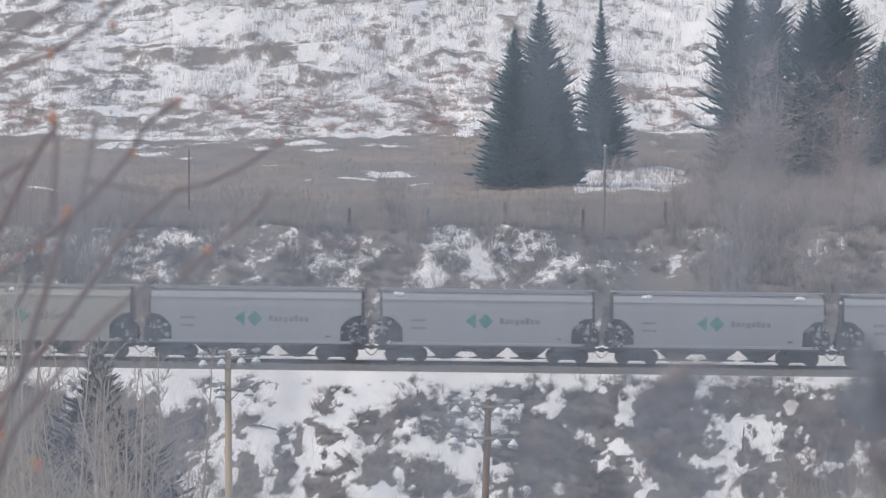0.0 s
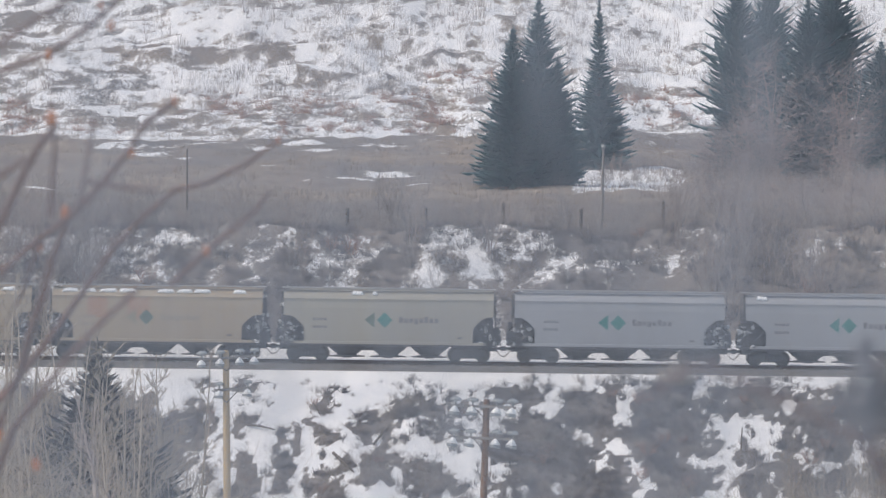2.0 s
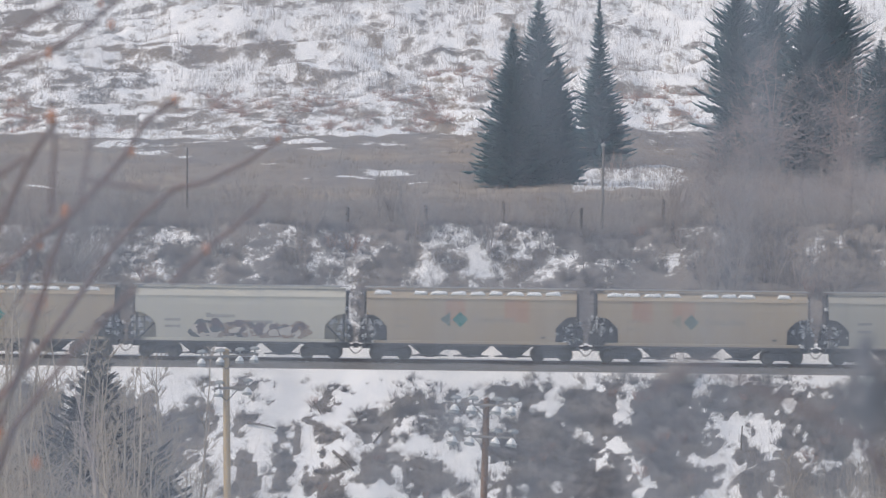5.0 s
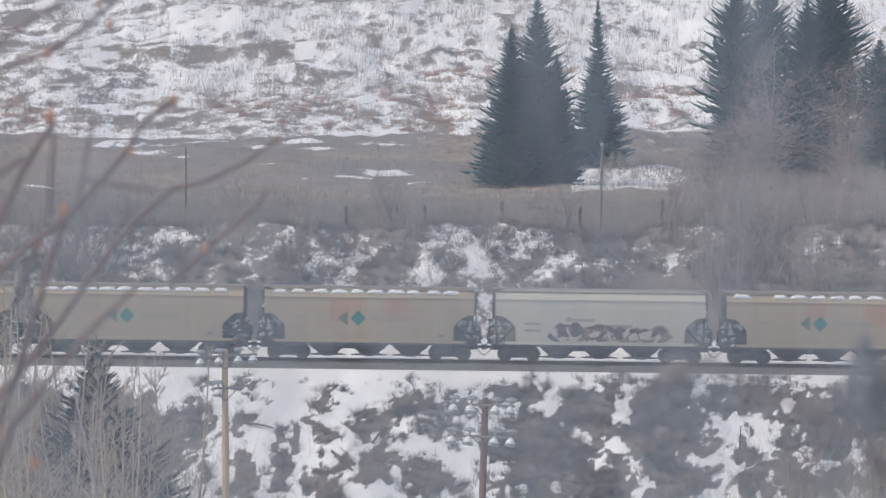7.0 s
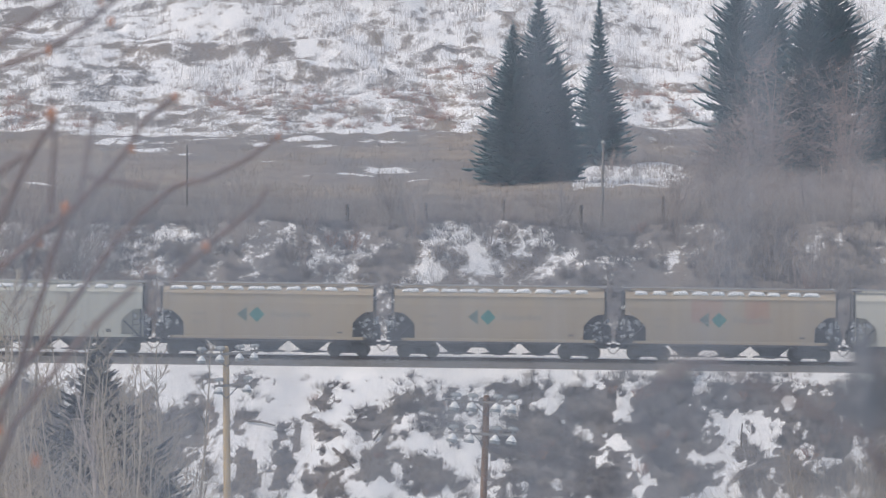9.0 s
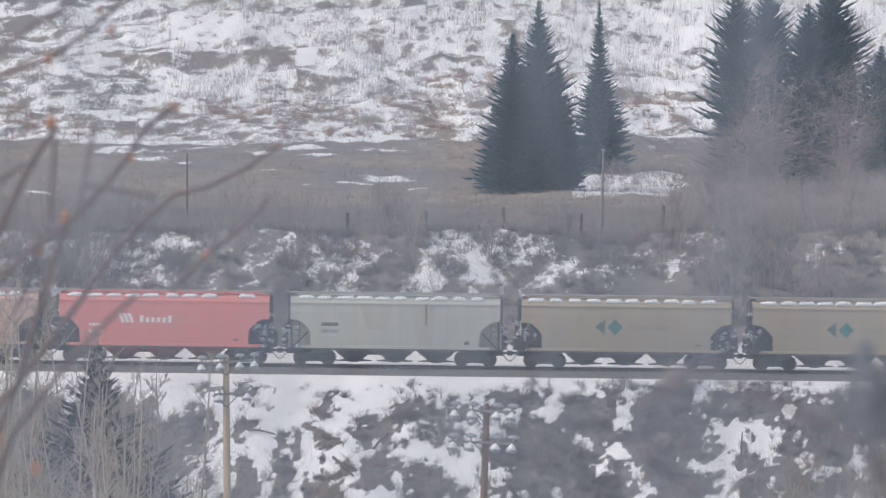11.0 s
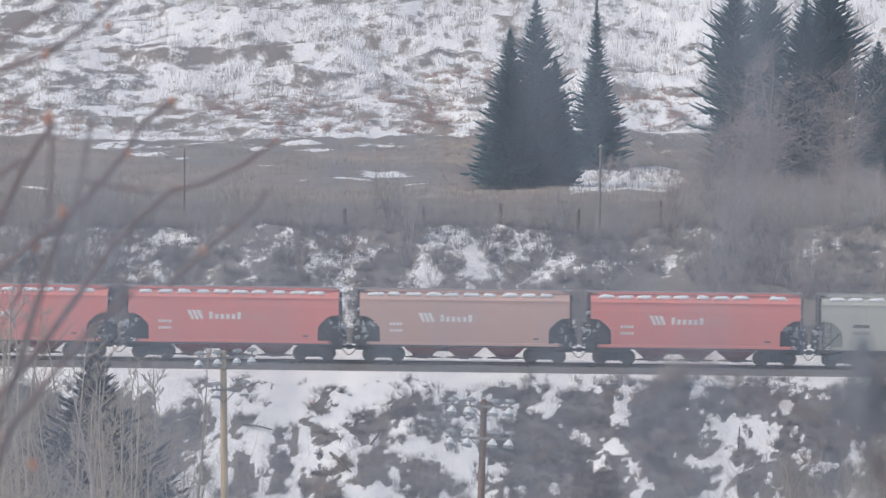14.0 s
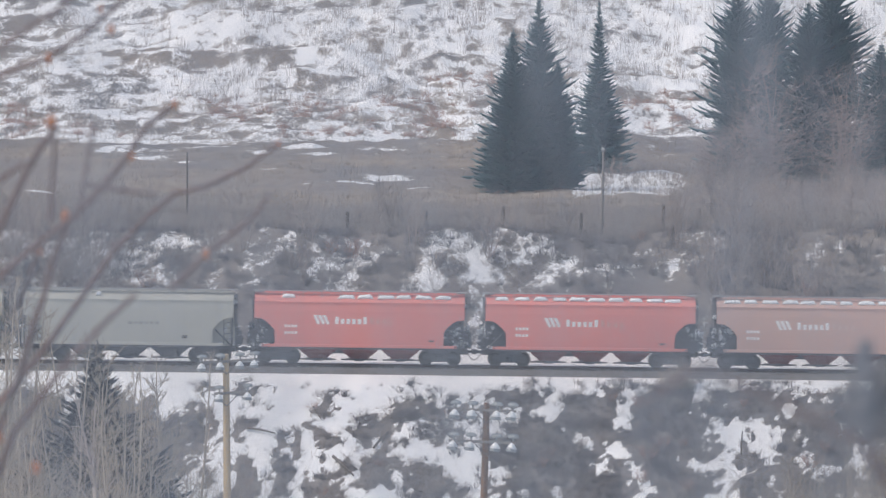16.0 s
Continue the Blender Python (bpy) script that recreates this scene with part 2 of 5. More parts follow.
def box(bm, x0, x1, y0, y1, z0, z1, bevel=0.0):
    r = bmesh.ops.create_cube(bm, size=1.0, matrix=Matrix.Translation(((x0 + x1) / 2, (y0 + y1) / 2, (z0 + z1) / 2)) @ Matrix.Diagonal((x1 - x0, y1 - y0, z1 - z0, 1)))
    if bevel:
        es = list({e for v in r["verts"] for e in v.link_edges})
        bmesh.ops.bevel(bm, geom=es, offset=bevel, segments=1, affect="EDGES")


def rod(bm, a, b, r0, r1=None, sides=8, caps=True):
    a, b = Vector(a), Vector(b)
    d = b - a
    m = Matrix.Translation((a + b) / 2) @ d.to_track_quat("Z", "Y").to_matrix().to_4x4()
    bmesh.ops.create_cone(bm, cap_ends=caps, segments=sides, radius1=r0, radius2=r0 if r1 is None else r1, depth=d.length, matrix=m)


def lathe(bm, prof, sides=16, m=Matrix()):
    rings = []
    for r, z in prof:
        rings.append([bm.verts.new(m @ Vector((r * math.cos(2 * math.pi * i / sides), r * math.sin(2 * math.pi * i / sides), z))) for i in range(sides)])
    for p, q in zip(rings, rings[1:]):
        for i in range(sides):
            bm.faces.new((p[i], p[(i + 1) % sides], q[(i + 1) % sides], q[i]))
    bm.faces.new(rings[0][::-1])
    bm.faces.new(rings[-1])


class Twigs:
    """Gathers thin tapering tubes, quickly."""

    def __init__(self):
        self.v, self.f = [], []

    def tube(self, pts, r0, r1, sides=3):
        base = len(self.v)
        n = len(pts)
        for k, p in enumerate(pts):
            d = (pts[min(k + 1, n - 1)] - pts[max(k - 1, 0)]).normalized()
            a = d.cross(Vector((0.31, 0.17, 0.94)) if abs(d.z) < 0.9 else Vector((1, 0.1, 0))).normalized()
            b = d.cross(a)
            r = r0 + (r1 - r0) * k / (n - 1)
            for i in range(sides):
                w = 2 * math.pi * i / sides
                self.v.append(p + a * (r * math.cos(w)) + b * (r * math.sin(w)))
        for k in range(n - 1):
            for i in range(sides):
                j = (i + 1) % sides
                self.f.append((base + k * sides + i, base + k * sides + j, base + (k + 1) * sides + j, base + (k + 1) * sides + i))

    def mesh(self, name, mat, smooth=False):
        return pydata(name, [tuple(p) for p in self.v], self.f, mat, smooth)


def bent(p, d, length, rng, steps=4, wander=0.18, lift=0.0):
    pts = [p.copy()]
    d = d.normalized()
    for _ in range(steps):
        d = (d + Vector((rng.gauss(0, wander), rng.gauss(0, wander), rng.gauss(0, wander) + lift))).normalized()
        pts.append(pts[-1] + d * (length / steps))
    return pts, d


# ---------------------------------------------------------------- the lie of the land
def lattice(ix, iy, seed):
    h = (ix.astype(np.int64) * 374761393 + iy.astype(np.int64) * 668265263 + seed * 974634777) & 0xFFFFFFFF
    h = ((h ^ (h >> 13)) * 1274126177) & 0xFFFFFFFF
    return ((h ^ (h >> 16)) & 0xFFFF) / 65535.0


def vnoise(x, y, seed=0):
    x, y = np.asarray(x, float), np.asarray(y, float)
    ix, iy = np.floor(x), np.floor(y)
    fx, fy = x - ix, y - iy
    fx, fy = fx * fx * (3 - 2 * fx), fy * fy * (3 - 2 * fy)
    a, b = lattice(ix, iy, seed), lattice(ix + 1, iy, seed)
    c, d = lattice(ix, iy + 1, seed), lattice(ix + 1, iy + 1, seed)
    return (a * (1 - fx) + b * fx) * (1 - fy) + (c * (1 - fx) + d * fx) * fy


GRADE = -0.0128          # the line falls to the right
PROFILE_Y = [-4000, -120, -30, 0, 40, 100, 150, 190, 230, 272, 284, 290, 295.6, 297.2, 298.4, 301.6, 302.8, 304.5, 310, 318, 323, 335, 400, 480, 540, 640, 700, 760, 850, 1000, 1150, 1500, 4500]
PROFILE_Z = [14, 14, 11, 8.3, 5.2, -1.0, -4.5, -9.0, -14.0, -13.5, -8.6, -4.8, -1.3, -0.62, -0.50, -0.50, -0.45, 0.2, 4.4, 8.1, 8.8, 9.2, 9.8, 11.6, 14.1, 19.4, 31.0, 46.0, 75.0, 130.0, 165.0, 190.0, 190.0]


def ground(x, y):
    x, y = np.asarray(x, float), np.asarray(y, float)
    z = np.interp(y, PROFILE_Y, PROFILE_Z)
    near = np.clip(1 - np.abs(y - 298) / 40, 0, 1) * np.clip(1 - (np.abs(x) - 300) / 300, 0, 1)
    z = z + GRADE * x * near
    bed = np.clip((np.abs(y - 300) - 3.0) / 3.0, 0, 1)
    far = np.clip((y - 300) / 300, 0, 1)
    z = z + bed * ((vnoise(x / 6, y / 6, 1) - 0.5) * 1.1 + (vnoise(x / 2.1, y / 2.1, 2) - 0.5) * 0.5 + (vnoise(x / 0.8, y / 0.8, 3) - 0.5) * 0.16)
    hill = np.clip((y - 590) / 80, 0, 1)
    z = z + hill * ((vnoise(x / 28, y / 28, 4) - 0.5) * 3.0 + (vnoise(x / 7, y / 12, 5) - 0.5) * 1.2 + (vnoise(x / 3.0, y / 5.0, 6) - 0.5) * 0.8)
    z = z + far * (vnoise(x / 60, y / 60, 7) - 0.5) * 2.0
    return z


def at_ground(x, y):
    return float(ground(np.array([x]), np.array([y]))[0])


def spot(bearing, dist):
    """A place by its bearing in milliradians and its distance."""
    x = bearing * dist / 1000
    return x, dist, at_ground(x, dist)


def steps(*spans):
    out = []
    for a, b, s in spans:
        out.extend(np.arange(a, b, s))
    return np.array(out)


# thickets and snow tongues on the near slope: bearing, depth below the line, half sizes
THICKET_WEST = [(-42, 1.75, 3.2, 0.30), (-42, 3.6, 3.0, 0.35), (-25, 3.1, 2.9, 0.42), (-24.5, 2.2, 1.0, 0.35), (-29, 3.7, 1.7, 0.22), (-31.5, 4.25, 1.5, 0.35), (-34, 4.7, 0.9, 0.35), (-24.5, 4.75, 2.2, 0.45), (-34.5, 6.5, 2.4, 1.2), (-42, 7.1, 3.0, 1.2),
                (-25, 5.85, 1.2, 0.45), (-24.5, 7.5, 5.0, 0.85), (-17.5, 4.25, 2.7, 0.9), (-13.5, 3.75, 2.0, 0.55), (-4.5, 3.9, 7.0, 1.9), (-13, 6.2, 5.0, 1.3), (-19, 6.2, 1.2, 0.5), (-3, 7.1, 5.4, 1.1), (-54, 4.4, 5.5, 1.4), (-50, 1.8, 3.4, 0.25), (3.4, 4.5, 1.6, 0.45), (9.5, 7.0, 1.6, 0.5), (4.5, 7.7, 2.2, 0.4)]
THICKET_EAST = [(13.6, 1.95, 3.4, 0.42), (19.6, 1.9, 3.1, 0.55), (22, 5.3, 8.2, 2.0), (31, 2.9, 6.8, 1.15), (37.4, 1.2, 3.4, 0.45), (45, 3.2, 5.0, 1.5), (36, 4.6, 6.5, 1.6), (36, 7.4, 5.5, 0.9), (49.5, 3.6, 7.0, 2.6), (65, 1.9, 8.8, 1.0), (75, 1.25, 2.9, 0.28), (81.5, 3.2, 6.2, 1.6),
                (72, 3.3, 2.2, 0.48), (76, 4.7, 2.0, 0.38), (66.3, 5.6, 2.2, 0.55), (73, 6.1, 2.7, 0.6), (68.3, 7.2, 3.2, 0.65), (76.4, 7.2, 3.0, 0.55), (49.5, 6.9, 6.2, 1.0), (84, 5.0, 4.0, 0.9), (90, 3.0, 6.0, 1.8), (95, 6.5, 5.0, 1.6), (30, 6.8, 5.0, 1.2)]
THICKET_MORE = [(-88, 2.9, 8, 0.8), (-70, 3.3, 6, 0.9), (-86, 5.5, 13, 1.9), (-66, 5.2, 9, 2.0), (11, 5.2, 1.6, 0.8), (13.5, 7.2, 2.6, 0.8), (5, 3.2, 2.1, 0.35), (9.3, 4.0, 1.3, 0.4), (1.0, 6.9, 2.0, 0.5), (84, 7.0, 5, 1.0), (77, 6.6, 3, 0.6), (-4.5, 3.9, 6.4, 1.7), (-13, 6.3, 4.4, 1.1), (-3, 7.2, 4.8, 0.9)]
TONGUE = [(-4.5, 5.35, 4.4, 0.5), (-8, 4.2, 1.2, 0.28), (0.8, 5.3, 1.8, 0.65), (-13.5, 7.7, 2.2, 0.5), (7, 5.3, 1.3, 1.6), (13.4, 3.35, 2.9, 0.38), (12.3, 6.5, 2.2, 0.4), (2.2, 6.0, 2.7, 0.6), (22, 2.85, 2.5, 0.45), (24.6, 2.1, 1.5, 0.45), (39, 2.9, 2.1, 0.45), (31.5, 4.65, 3.2, 0.40), (37.8, 5.2, 4.2, 0.42),
          (34.7, 6.15, 2.2, 0.48), (42.3, 6.4, 2.5, 0.75), (44.2, 7.3, 2.5, 0.5), (62.3, 3.8, 3.0, 0.45), (62.5, 6.0, 2.0, 1.7), (69.4, 4.9, 2.8, 0.36), (75, 2.5, 1.7, 0.4), (81.7, 1.2, 4.6, 0.30), (55.6, 6.0, 4.2, 0.38)]


def patches(b, e, spots):
    """The greatest of several soft ellipses, 1 at a middle and 0 at a rim."""
    z = np.full(np.shape(b), -3.0)
    for cb, ce, rb, re in spots:
        z = np.maximum(z, 1.0 - np.hypot((b - cb) / rb, (e - ce) / re))
    return z


def brushy(b, e):
    """How dense the brush stands on the near slope, by bearing and by depth below the line."""
    b, e = np.asarray(b, float), np.asarray(e, float)
    wb = b + (vnoise(b / 1.6, e * 1.9, 41) - 0.5) * 3.4 + (vnoise(b / 0.6, e * 4.5, 42) - 0.5) * 1.5
    we = e + (vnoise(b / 1.8, e * 1.7, 43) - 0.5) * 0.55 + (vnoise(b / 0.7, e * 4.0, 44) - 0.5) * 0.4
    z = np.maximum(patches(wb, we, THICKET_WEST) + 0.14, patches(wb, we, THICKET_EAST) + 0.45)
    z = np.maximum(z, patches(wb, we, THICKET_MORE) + 0.36)
    z = z + (vnoise(b / 0.9, e * 3.0, 47) - 0.5) * 0.8 + (vnoise(b / 3.1, e * 1.1, 48) - 0.5) * 0.5
    z = z - 0.65 * np.clip((vnoise(b / 1.3, e * 2.6, 49) * 0.6 + vnoise(b / 0.5, e * 5.5, 50) * 0.4 - 0.60) * 5, 0, 1)
    specks = (vnoise(b / 0.9, e * 3.4, 45) + vnoise(b / 2.4, e * 1.4, 46)) - 1.22
    z = np.maximum(z, np.where(e > 1.4, specks, -1.0))
    return np.minimum(np.clip(z, -1, 0.55) * 2.2, -2.2 * (patches(wb, we, TONGUE) + 0.16) + 0.45)


def drifts(b, y):
    """Where snow lies deep on the bank behind the line."""
    z = 0
    for cb, cy, rb, ry in ((-1, 311.5, 4, 2.0), (9, 312.5, 4, 3.0), (23, 313, 7, 2.5), (-21, 311, 4, 3.5), (-40, 314, 5, 2.5), (-53, 317, 9, 1.2), (-75, 314, 7, 3.0), (-62, 311, 6, 1.5), (50, 313, 2, 2.0)):
        z = z + np.exp(-((b - cb) / rb) ** 2 - ((y - cy) / ry) ** 2)
    return z


def build_ground():
    xs = steps((-4000, -400, 300), (-400, -80, 20), (-78, -32, 0.75), (-32, 32, 0.32), (32, 78, 0.75), (80, 400, 20), (400, 4001, 300))
    ys = steps((-4000, -100, 300), (-100, 260, 6), (260, 282, 1.0), (282, 322, 0.35), (322, 360, 0.8), (360, 620, 2.6), (620, 790, 1.5), (780, 1200, 10), (1200, 4501, 300))
    gx, gy = np.meshgrid(xs, ys)
    gz = ground(gx, gy)
    nx, ny = len(xs), len(ys)
    me = bpy.data.meshes.new("ground")
    v = np.stack([gx, gy, gz], -1).reshape(-1, 3)
    i = np.arange(nx * ny).reshape(ny, nx)
    f = np.stack([i[:-1, :-1], i[:-1, 1:], i[1:, 1:], i[1:, :-1]], -1).reshape(-1, 4)
    me.from_pydata(v.tolist(), [], f.tolist())
    me.polygons.foreach_set("use_smooth", np.ones(len(f), bool))
    me.materials.append(M["ground"])
    # snow cover and tawniness along the depth of the place
    cov = np.interp(v[:, 1], [0, 240, 284, 291, 294.0, 295.5, 305, 305.7, 309, 316, 318.5, 321, 500, 560, 612, 634, 660, 800, 1200],
                    [0.5, 0.5, 0.485, 0.495, 0.61, 0.95, 0.90, 0.45, 0.44, 0.47, 0.44, 0.26, 0.28, 0.34, 0.36, 0.51, 0.505, 0.535, 0.56])
    u = v[:, 0] / np.maximum(v[:, 1], 1) * 1000
    hump = np.clip((v[:, 1] - 628) / 14, 0, 1)
    cov = cov + (vnoise(v[:, 0] / 14, v[:, 1] / 12, 11) - 0.5) * 0.16 * (1 - 0.4 * hump)
    slope = np.clip((v[:, 1] - 276) / 4, 0, 1) * np.clip((296.8 - v[:, 1]) / 1.0, 0, 1)
    cov = cov + slope * (0.10 - (0.24 + 0.42 * np.clip((v[:, 1] - 292.3) / 3, 0, 1)) * np.clip(brushy(u, -(v[:, 2] - GRADE * v[:, 0]) + 0.2) + 0.25, 0, 1))
    cov = cov + 0.058 * drifts(u, v[:, 1]) * (1 - 0.5 * np.clip((-10 - u) / 10, 0, 1))
    cov = cov + 0.02 * np.clip((u + 5) / 10, 0, 1) * np.exp(-((v[:, 1] - 312) / 4) ** 2) + (0.055 * np.clip((u - 25) / 15, 0, 1) - 0.10 * np.clip((u - 50) / 15, 0, 1)) * np.exp(-((v[:, 1] - 312) / 4) ** 2) - hump * 0.04 * np.clip((-50 - u) / 30, 0, 1) * np.clip((v[:, 1] - 660) / 30, 0, 1)
    # the meadow keeps a few drifts, and more snow below the spruces
    cov = cov + (0.22 + 0.22 * vnoise(v[:, 0] / 2.0, v[:, 1] / 7, 16)) * np.clip((v[:, 1] - 466) / 8, 0, 1) * np.clip((546 - v[:, 1]) / 8, 0, 1) * np.clip((u - 27) / 2, 0, 1) * np.clip((56 - u) / 6, 0, 1)
    for cb, cd, rb, rd in ((-10, 521, 6, 3.5), (-16, 509, 9, 3), (-50, 603, 9, 3.5), (-71, 602, 3, 3), (-24, 604, 9, 3), (-6, 574, 6, 3), (-25, 580, 4, 3), (4, 545, 4, 2.5), (-6, 492, 3, 2), (-36, 536, 3, 2), (-86, 484, 4, 2), (-66, 575, 4, 2), (-38, 590, 3, 2), (-57, 556, 2, 1.5)):
        cov = cov + (0.10 + 0.36 * vnoise(v[:, 0] / 1.5, v[:, 1] / 3.0, 13)) * np.exp(-((u - cb) / rb / 1.5) ** 2 - ((v[:, 1] - cd) / rd / 1.4) ** 2)
    cov = cov + hump * ((vnoise(v[:, 0] / 2.6, v[:, 1] / 3.2, 14) - 0.5) * 0.18 + (vnoise(v[:, 0] / 1.5, v[:, 1] / 2.4, 15) - 0.5) * 0.14 - 0.025 * np.clip((690 - v[:, 1]) / 40, 0, 1) + 0.012 + 0.02 * np.clip((u - 0) / 40, 0, 1))
    warm = np.interp(v[:, 1], [0, 300, 330, 480, 560, 640, 720, 800], [0.1, 0.1, 0.5, 0.65, 0.45, 0.4, 0.3, 0.2])
    warm = np.clip(warm + (vnoise(v[:, 0] / 10, v[:, 1] / 16, 12) - 0.5) * 0.9, 0, 1)
    for n, val in (("cover", cov), ("warm", warm), ("hill", np.clip((v[:, 1] - 618) / 10, 0, 1))):
        a = me.attributes.new(n, "FLOAT", "POINT")
        a.data.foreach_set("value", val.astype(np.float32))
    return tagged(new("ground", me), "patchy snow over dead grass, rising from a river bank to a hillside", "ground", kind="structure")


build_ground()


# ---------------------------------------------------------------- the railway line
def on_line(x, y, z):
    return Vector((x, 300 + y, z + GRADE * x))


def build_track():
    half = 300.0
    cols = np.arange(-half, half + 0.1, 1.0)
    prof = [(-2.75, -0.72), (-2.35, -0.52), (-1.75, -0.22), (-1.0, -0.19), (1.0, -0.19), (1.75, -0.22), (2.6, -0.55)]
    vs, fs = [], []
    for c in cols:
        for y, z in prof:
            j = (vnoise(c * 1.3, y * 3.1, 21) - 0.5) * 0.10
            vs.append(tuple(on_line(c, y + j, z + float(j) * 0.6)))
    n = len(prof)
    for i in range(len(cols) - 1):
        for k in range(n - 1):
            fs.append((i * n + k, (i + 1) * n + k, (i + 1) * n + k + 1, i * n + k + 1))
    tagged(new("ballast_bed", pydata("ballast_bed", vs, fs, M["ballast"])), "dark crushed-stone ballast shoulder under the rails", "ballast", kind="structure")
    for name, y in (("rail", -0.76), ("rail", 0.76)):
        bm = bmesh.new()
        box(bm, -half, half, y - 0.037, y + 0.037, -0.045, 0.0, 0.008)
        box(bm, -half, half, y - 0.010, y + 0.010, -0.15, -0.045)
        box(bm, -half, half, y - 0.075, y + 0.075, -0.175, -0.15)
        me = make_mesh("rail", bm, M["rail"])
        ob = tagged(new(name, me), "worn steel rail on snowy ties", "rail", kind="structure")
        ob.matrix_basis = Matrix.Translation((0, 300, 0)) @ Matrix.Rotation(-math.atan(GRADE), 4, "Y")
    vs, fs = [], []
    for c in np.arange(-90, 90, 0.52):
        b = len(vs)
        for y in (-1.28, 1.28):
            for x in (-0.115, 0.115):
                for z in (-0.34, -0.178):
                    vs.append(tuple(on_line(c + x, y, z)))
        fs += [(b, b + 1, b + 3, b + 2), (b + 4, b + 6, b + 7, b + 5), (b, b + 4, b + 5, b + 1), (b + 2, b + 3, b + 7, b + 6), (b + 1, b + 5, b + 7, b + 3)]
    tagged(new("railway_ties", pydata("ties", vs, fs, M["tie"])), "timber ties half sunk in ballast and snow", "ties", kind="stuff")
    # packed snow between the rails and on the far shoulder
    for name, y0, y1, z0, z1 in (("snow_between_rails", -0.66, 0.66, -0.06, -0.05), ("snow_on_shoulder", 0.9, 3.6, -0.05, 0.02)):
        vs, fs = [], []
        cols = np.arange(-120, 120, 0.4)
        rows = np.linspace(0, 1, 7)
        for c in cols:
            for r in rows:
                y = y0 + (y1 - y0) * r
                z = z0 + (z1 - z0) * r + (float(vnoise(c / 0.9, y / 0.5, 23)) - 0.5) * 0.08
                z -= 0.2 * (abs(2 * r - 1) ** 6)
                vs.append(tuple(on_line(c, y, z)))
        for i in range(len(cols) - 1):
            for k in range(6):
                fs.append((i * 7 + k, (i + 1) * 7 + k, (i + 1) * 7 + k + 1, i * 7 + k + 1))
        tagged(new(name, pydata(name, vs, fs, M["track_snow"], True)), "packed white snow lying along the rails", "snow", kind="structure")


build_track()

# ---------------------------------------------------------------- the hopper cars
PITCH = 14.8            # coupled length of one car
SIDE = [(0.95, 1.42), (1.27, 1.47), (1.70, 1.51), (2.15, 1.53), (2.45, 1.54), (2.75, 1.54), (2.88, 1.54), (2.92, 1.54), (3.40, 1.53), (3.94, 1.47), (4.00, 1.44), (4.18, 1.30), (4.34, 1.08), (4.46, 0.80), (4.54, 0.42), (4.56, 0.0)]
MESH = {}


def side_y(z):
    return float(np.interp(z, [p[0] for p in SIDE], [p[1] for p in SIDE]))


def half_length(z):
    return float(np.interp(z, [1.27, 1.28, 2.15, 2.45, 2.75, 2.88, 2.92], [5.40, 5.40, 5.42, 5.66, 6.00, 6.26, 6.73]))


def cached(key, maker):
    if key not in MESH:
        MESH[key] = maker()
    return MESH[key]


def shell_mesh(paint):
    """Rounded side sheets and roof of the car, cut away over the bogies."""
    bm = bmesh.new()
    prof = [p for p in SIDE if p[0] >= 1.27]
    ring = [(-y, z) for z, y in prof] + [(y, z) for z, y in prof[-2::-1]]
    cols = 21
    grid = []
    for y, z in ring:
        L = half_length(z)
        grid.append([bm.verts.new((L * (2 * i / (cols - 1) - 1), y, z)) for i in range(cols)])
    for a, b in zip(grid, grid[1:]):
        for i in range(cols - 1):
            bm.faces.new((a[i], a[i + 1], b[i + 1], b[i]))
    bm.faces.new([grid[0][i] for i in range(cols)][::-1] + [grid[-1][i] for i in range(cols)])
    # a drip rail along each eave and a lap seam
    for s in (-1, 1):
        y = s * 1.47
        box(bm, -6.73, 6.73, min(y, y + s * 0.05), max(y, y + s * 0.05), 3.93, 3.99)
    return make_mesh("body", bm, PAINT[paint])


def end_mesh(paint):
    """Sloping end sheet with its stiffeners."""
    bm = bmesh.new()
    rows = []
    for z, y in [p for p in SIDE if p[0] >= 1.27]:
        x = half_length(z) - 0.02
        rows.append((bm.verts.new((x, -y + 0.01, z)), bm.verts.new((x, y - 0.01, z))))
    for a, b in zip(rows, rows[1:]):
        bm.faces.new((a[0], a[1], b[1], b[0]))
    for k in range(5):
        y = -1.1 + k * 0.55
        rod(bm, (5.32, y, 1.28), (5.34, y, 2.1), 0.03, sides=4)
    return make_mesh("end_sheet", bm, PAINT[paint] if paint in PAINT else M["steel"])


def bay_mesh(paint):
    """Plate that closes the bay between end sheet and platform, on one side."""
    bm = bmesh.new()
    loop = [(5.39, 1.08), (6.92, 1.08), (6.92, 1.95), (6.70, 2.30), (6.70, 2.91), (6.25, 2.87), (5.99, 2.74), (5.65, 2.44), (5.41, 2.14)]
    f = bm.faces.new([bm.verts.new((x, -0.02, z)) for x, z in loop])
    r = bmesh.ops.extrude_face_region(bm, geom=[f])
    bmesh.ops.translate(bm, vec=(0, 0.04, 0), verts=[v for v in r["geom"] if isinstance(v, bmesh.types.BMVert)])
    for x in (5.75, 6.25):
        box(bm, x - 0.03, x + 0.03, -0.10, -0.02, 1.10, 2.2)
    bmesh.ops.recalc_face_normals(bm, faces=bm.faces)
    return make_mesh("end_bay_plate", bm, PAINT[paint] if paint in PAINT else M["steel"])


def sill_mesh(paint):
    bm = bmesh.new()
    box(bm, -6.25, 6.25, -1.49, -1.40, 1.09, 1.275, 0.02)
    for k in range(-5, 6):
        box(bm, k * 1.13 - 0.03, k * 1.13 + 0.03, -1.50, -1.49, 1.10, 1.25)
    return make_mesh("side_sill", bm, PAINT[paint])


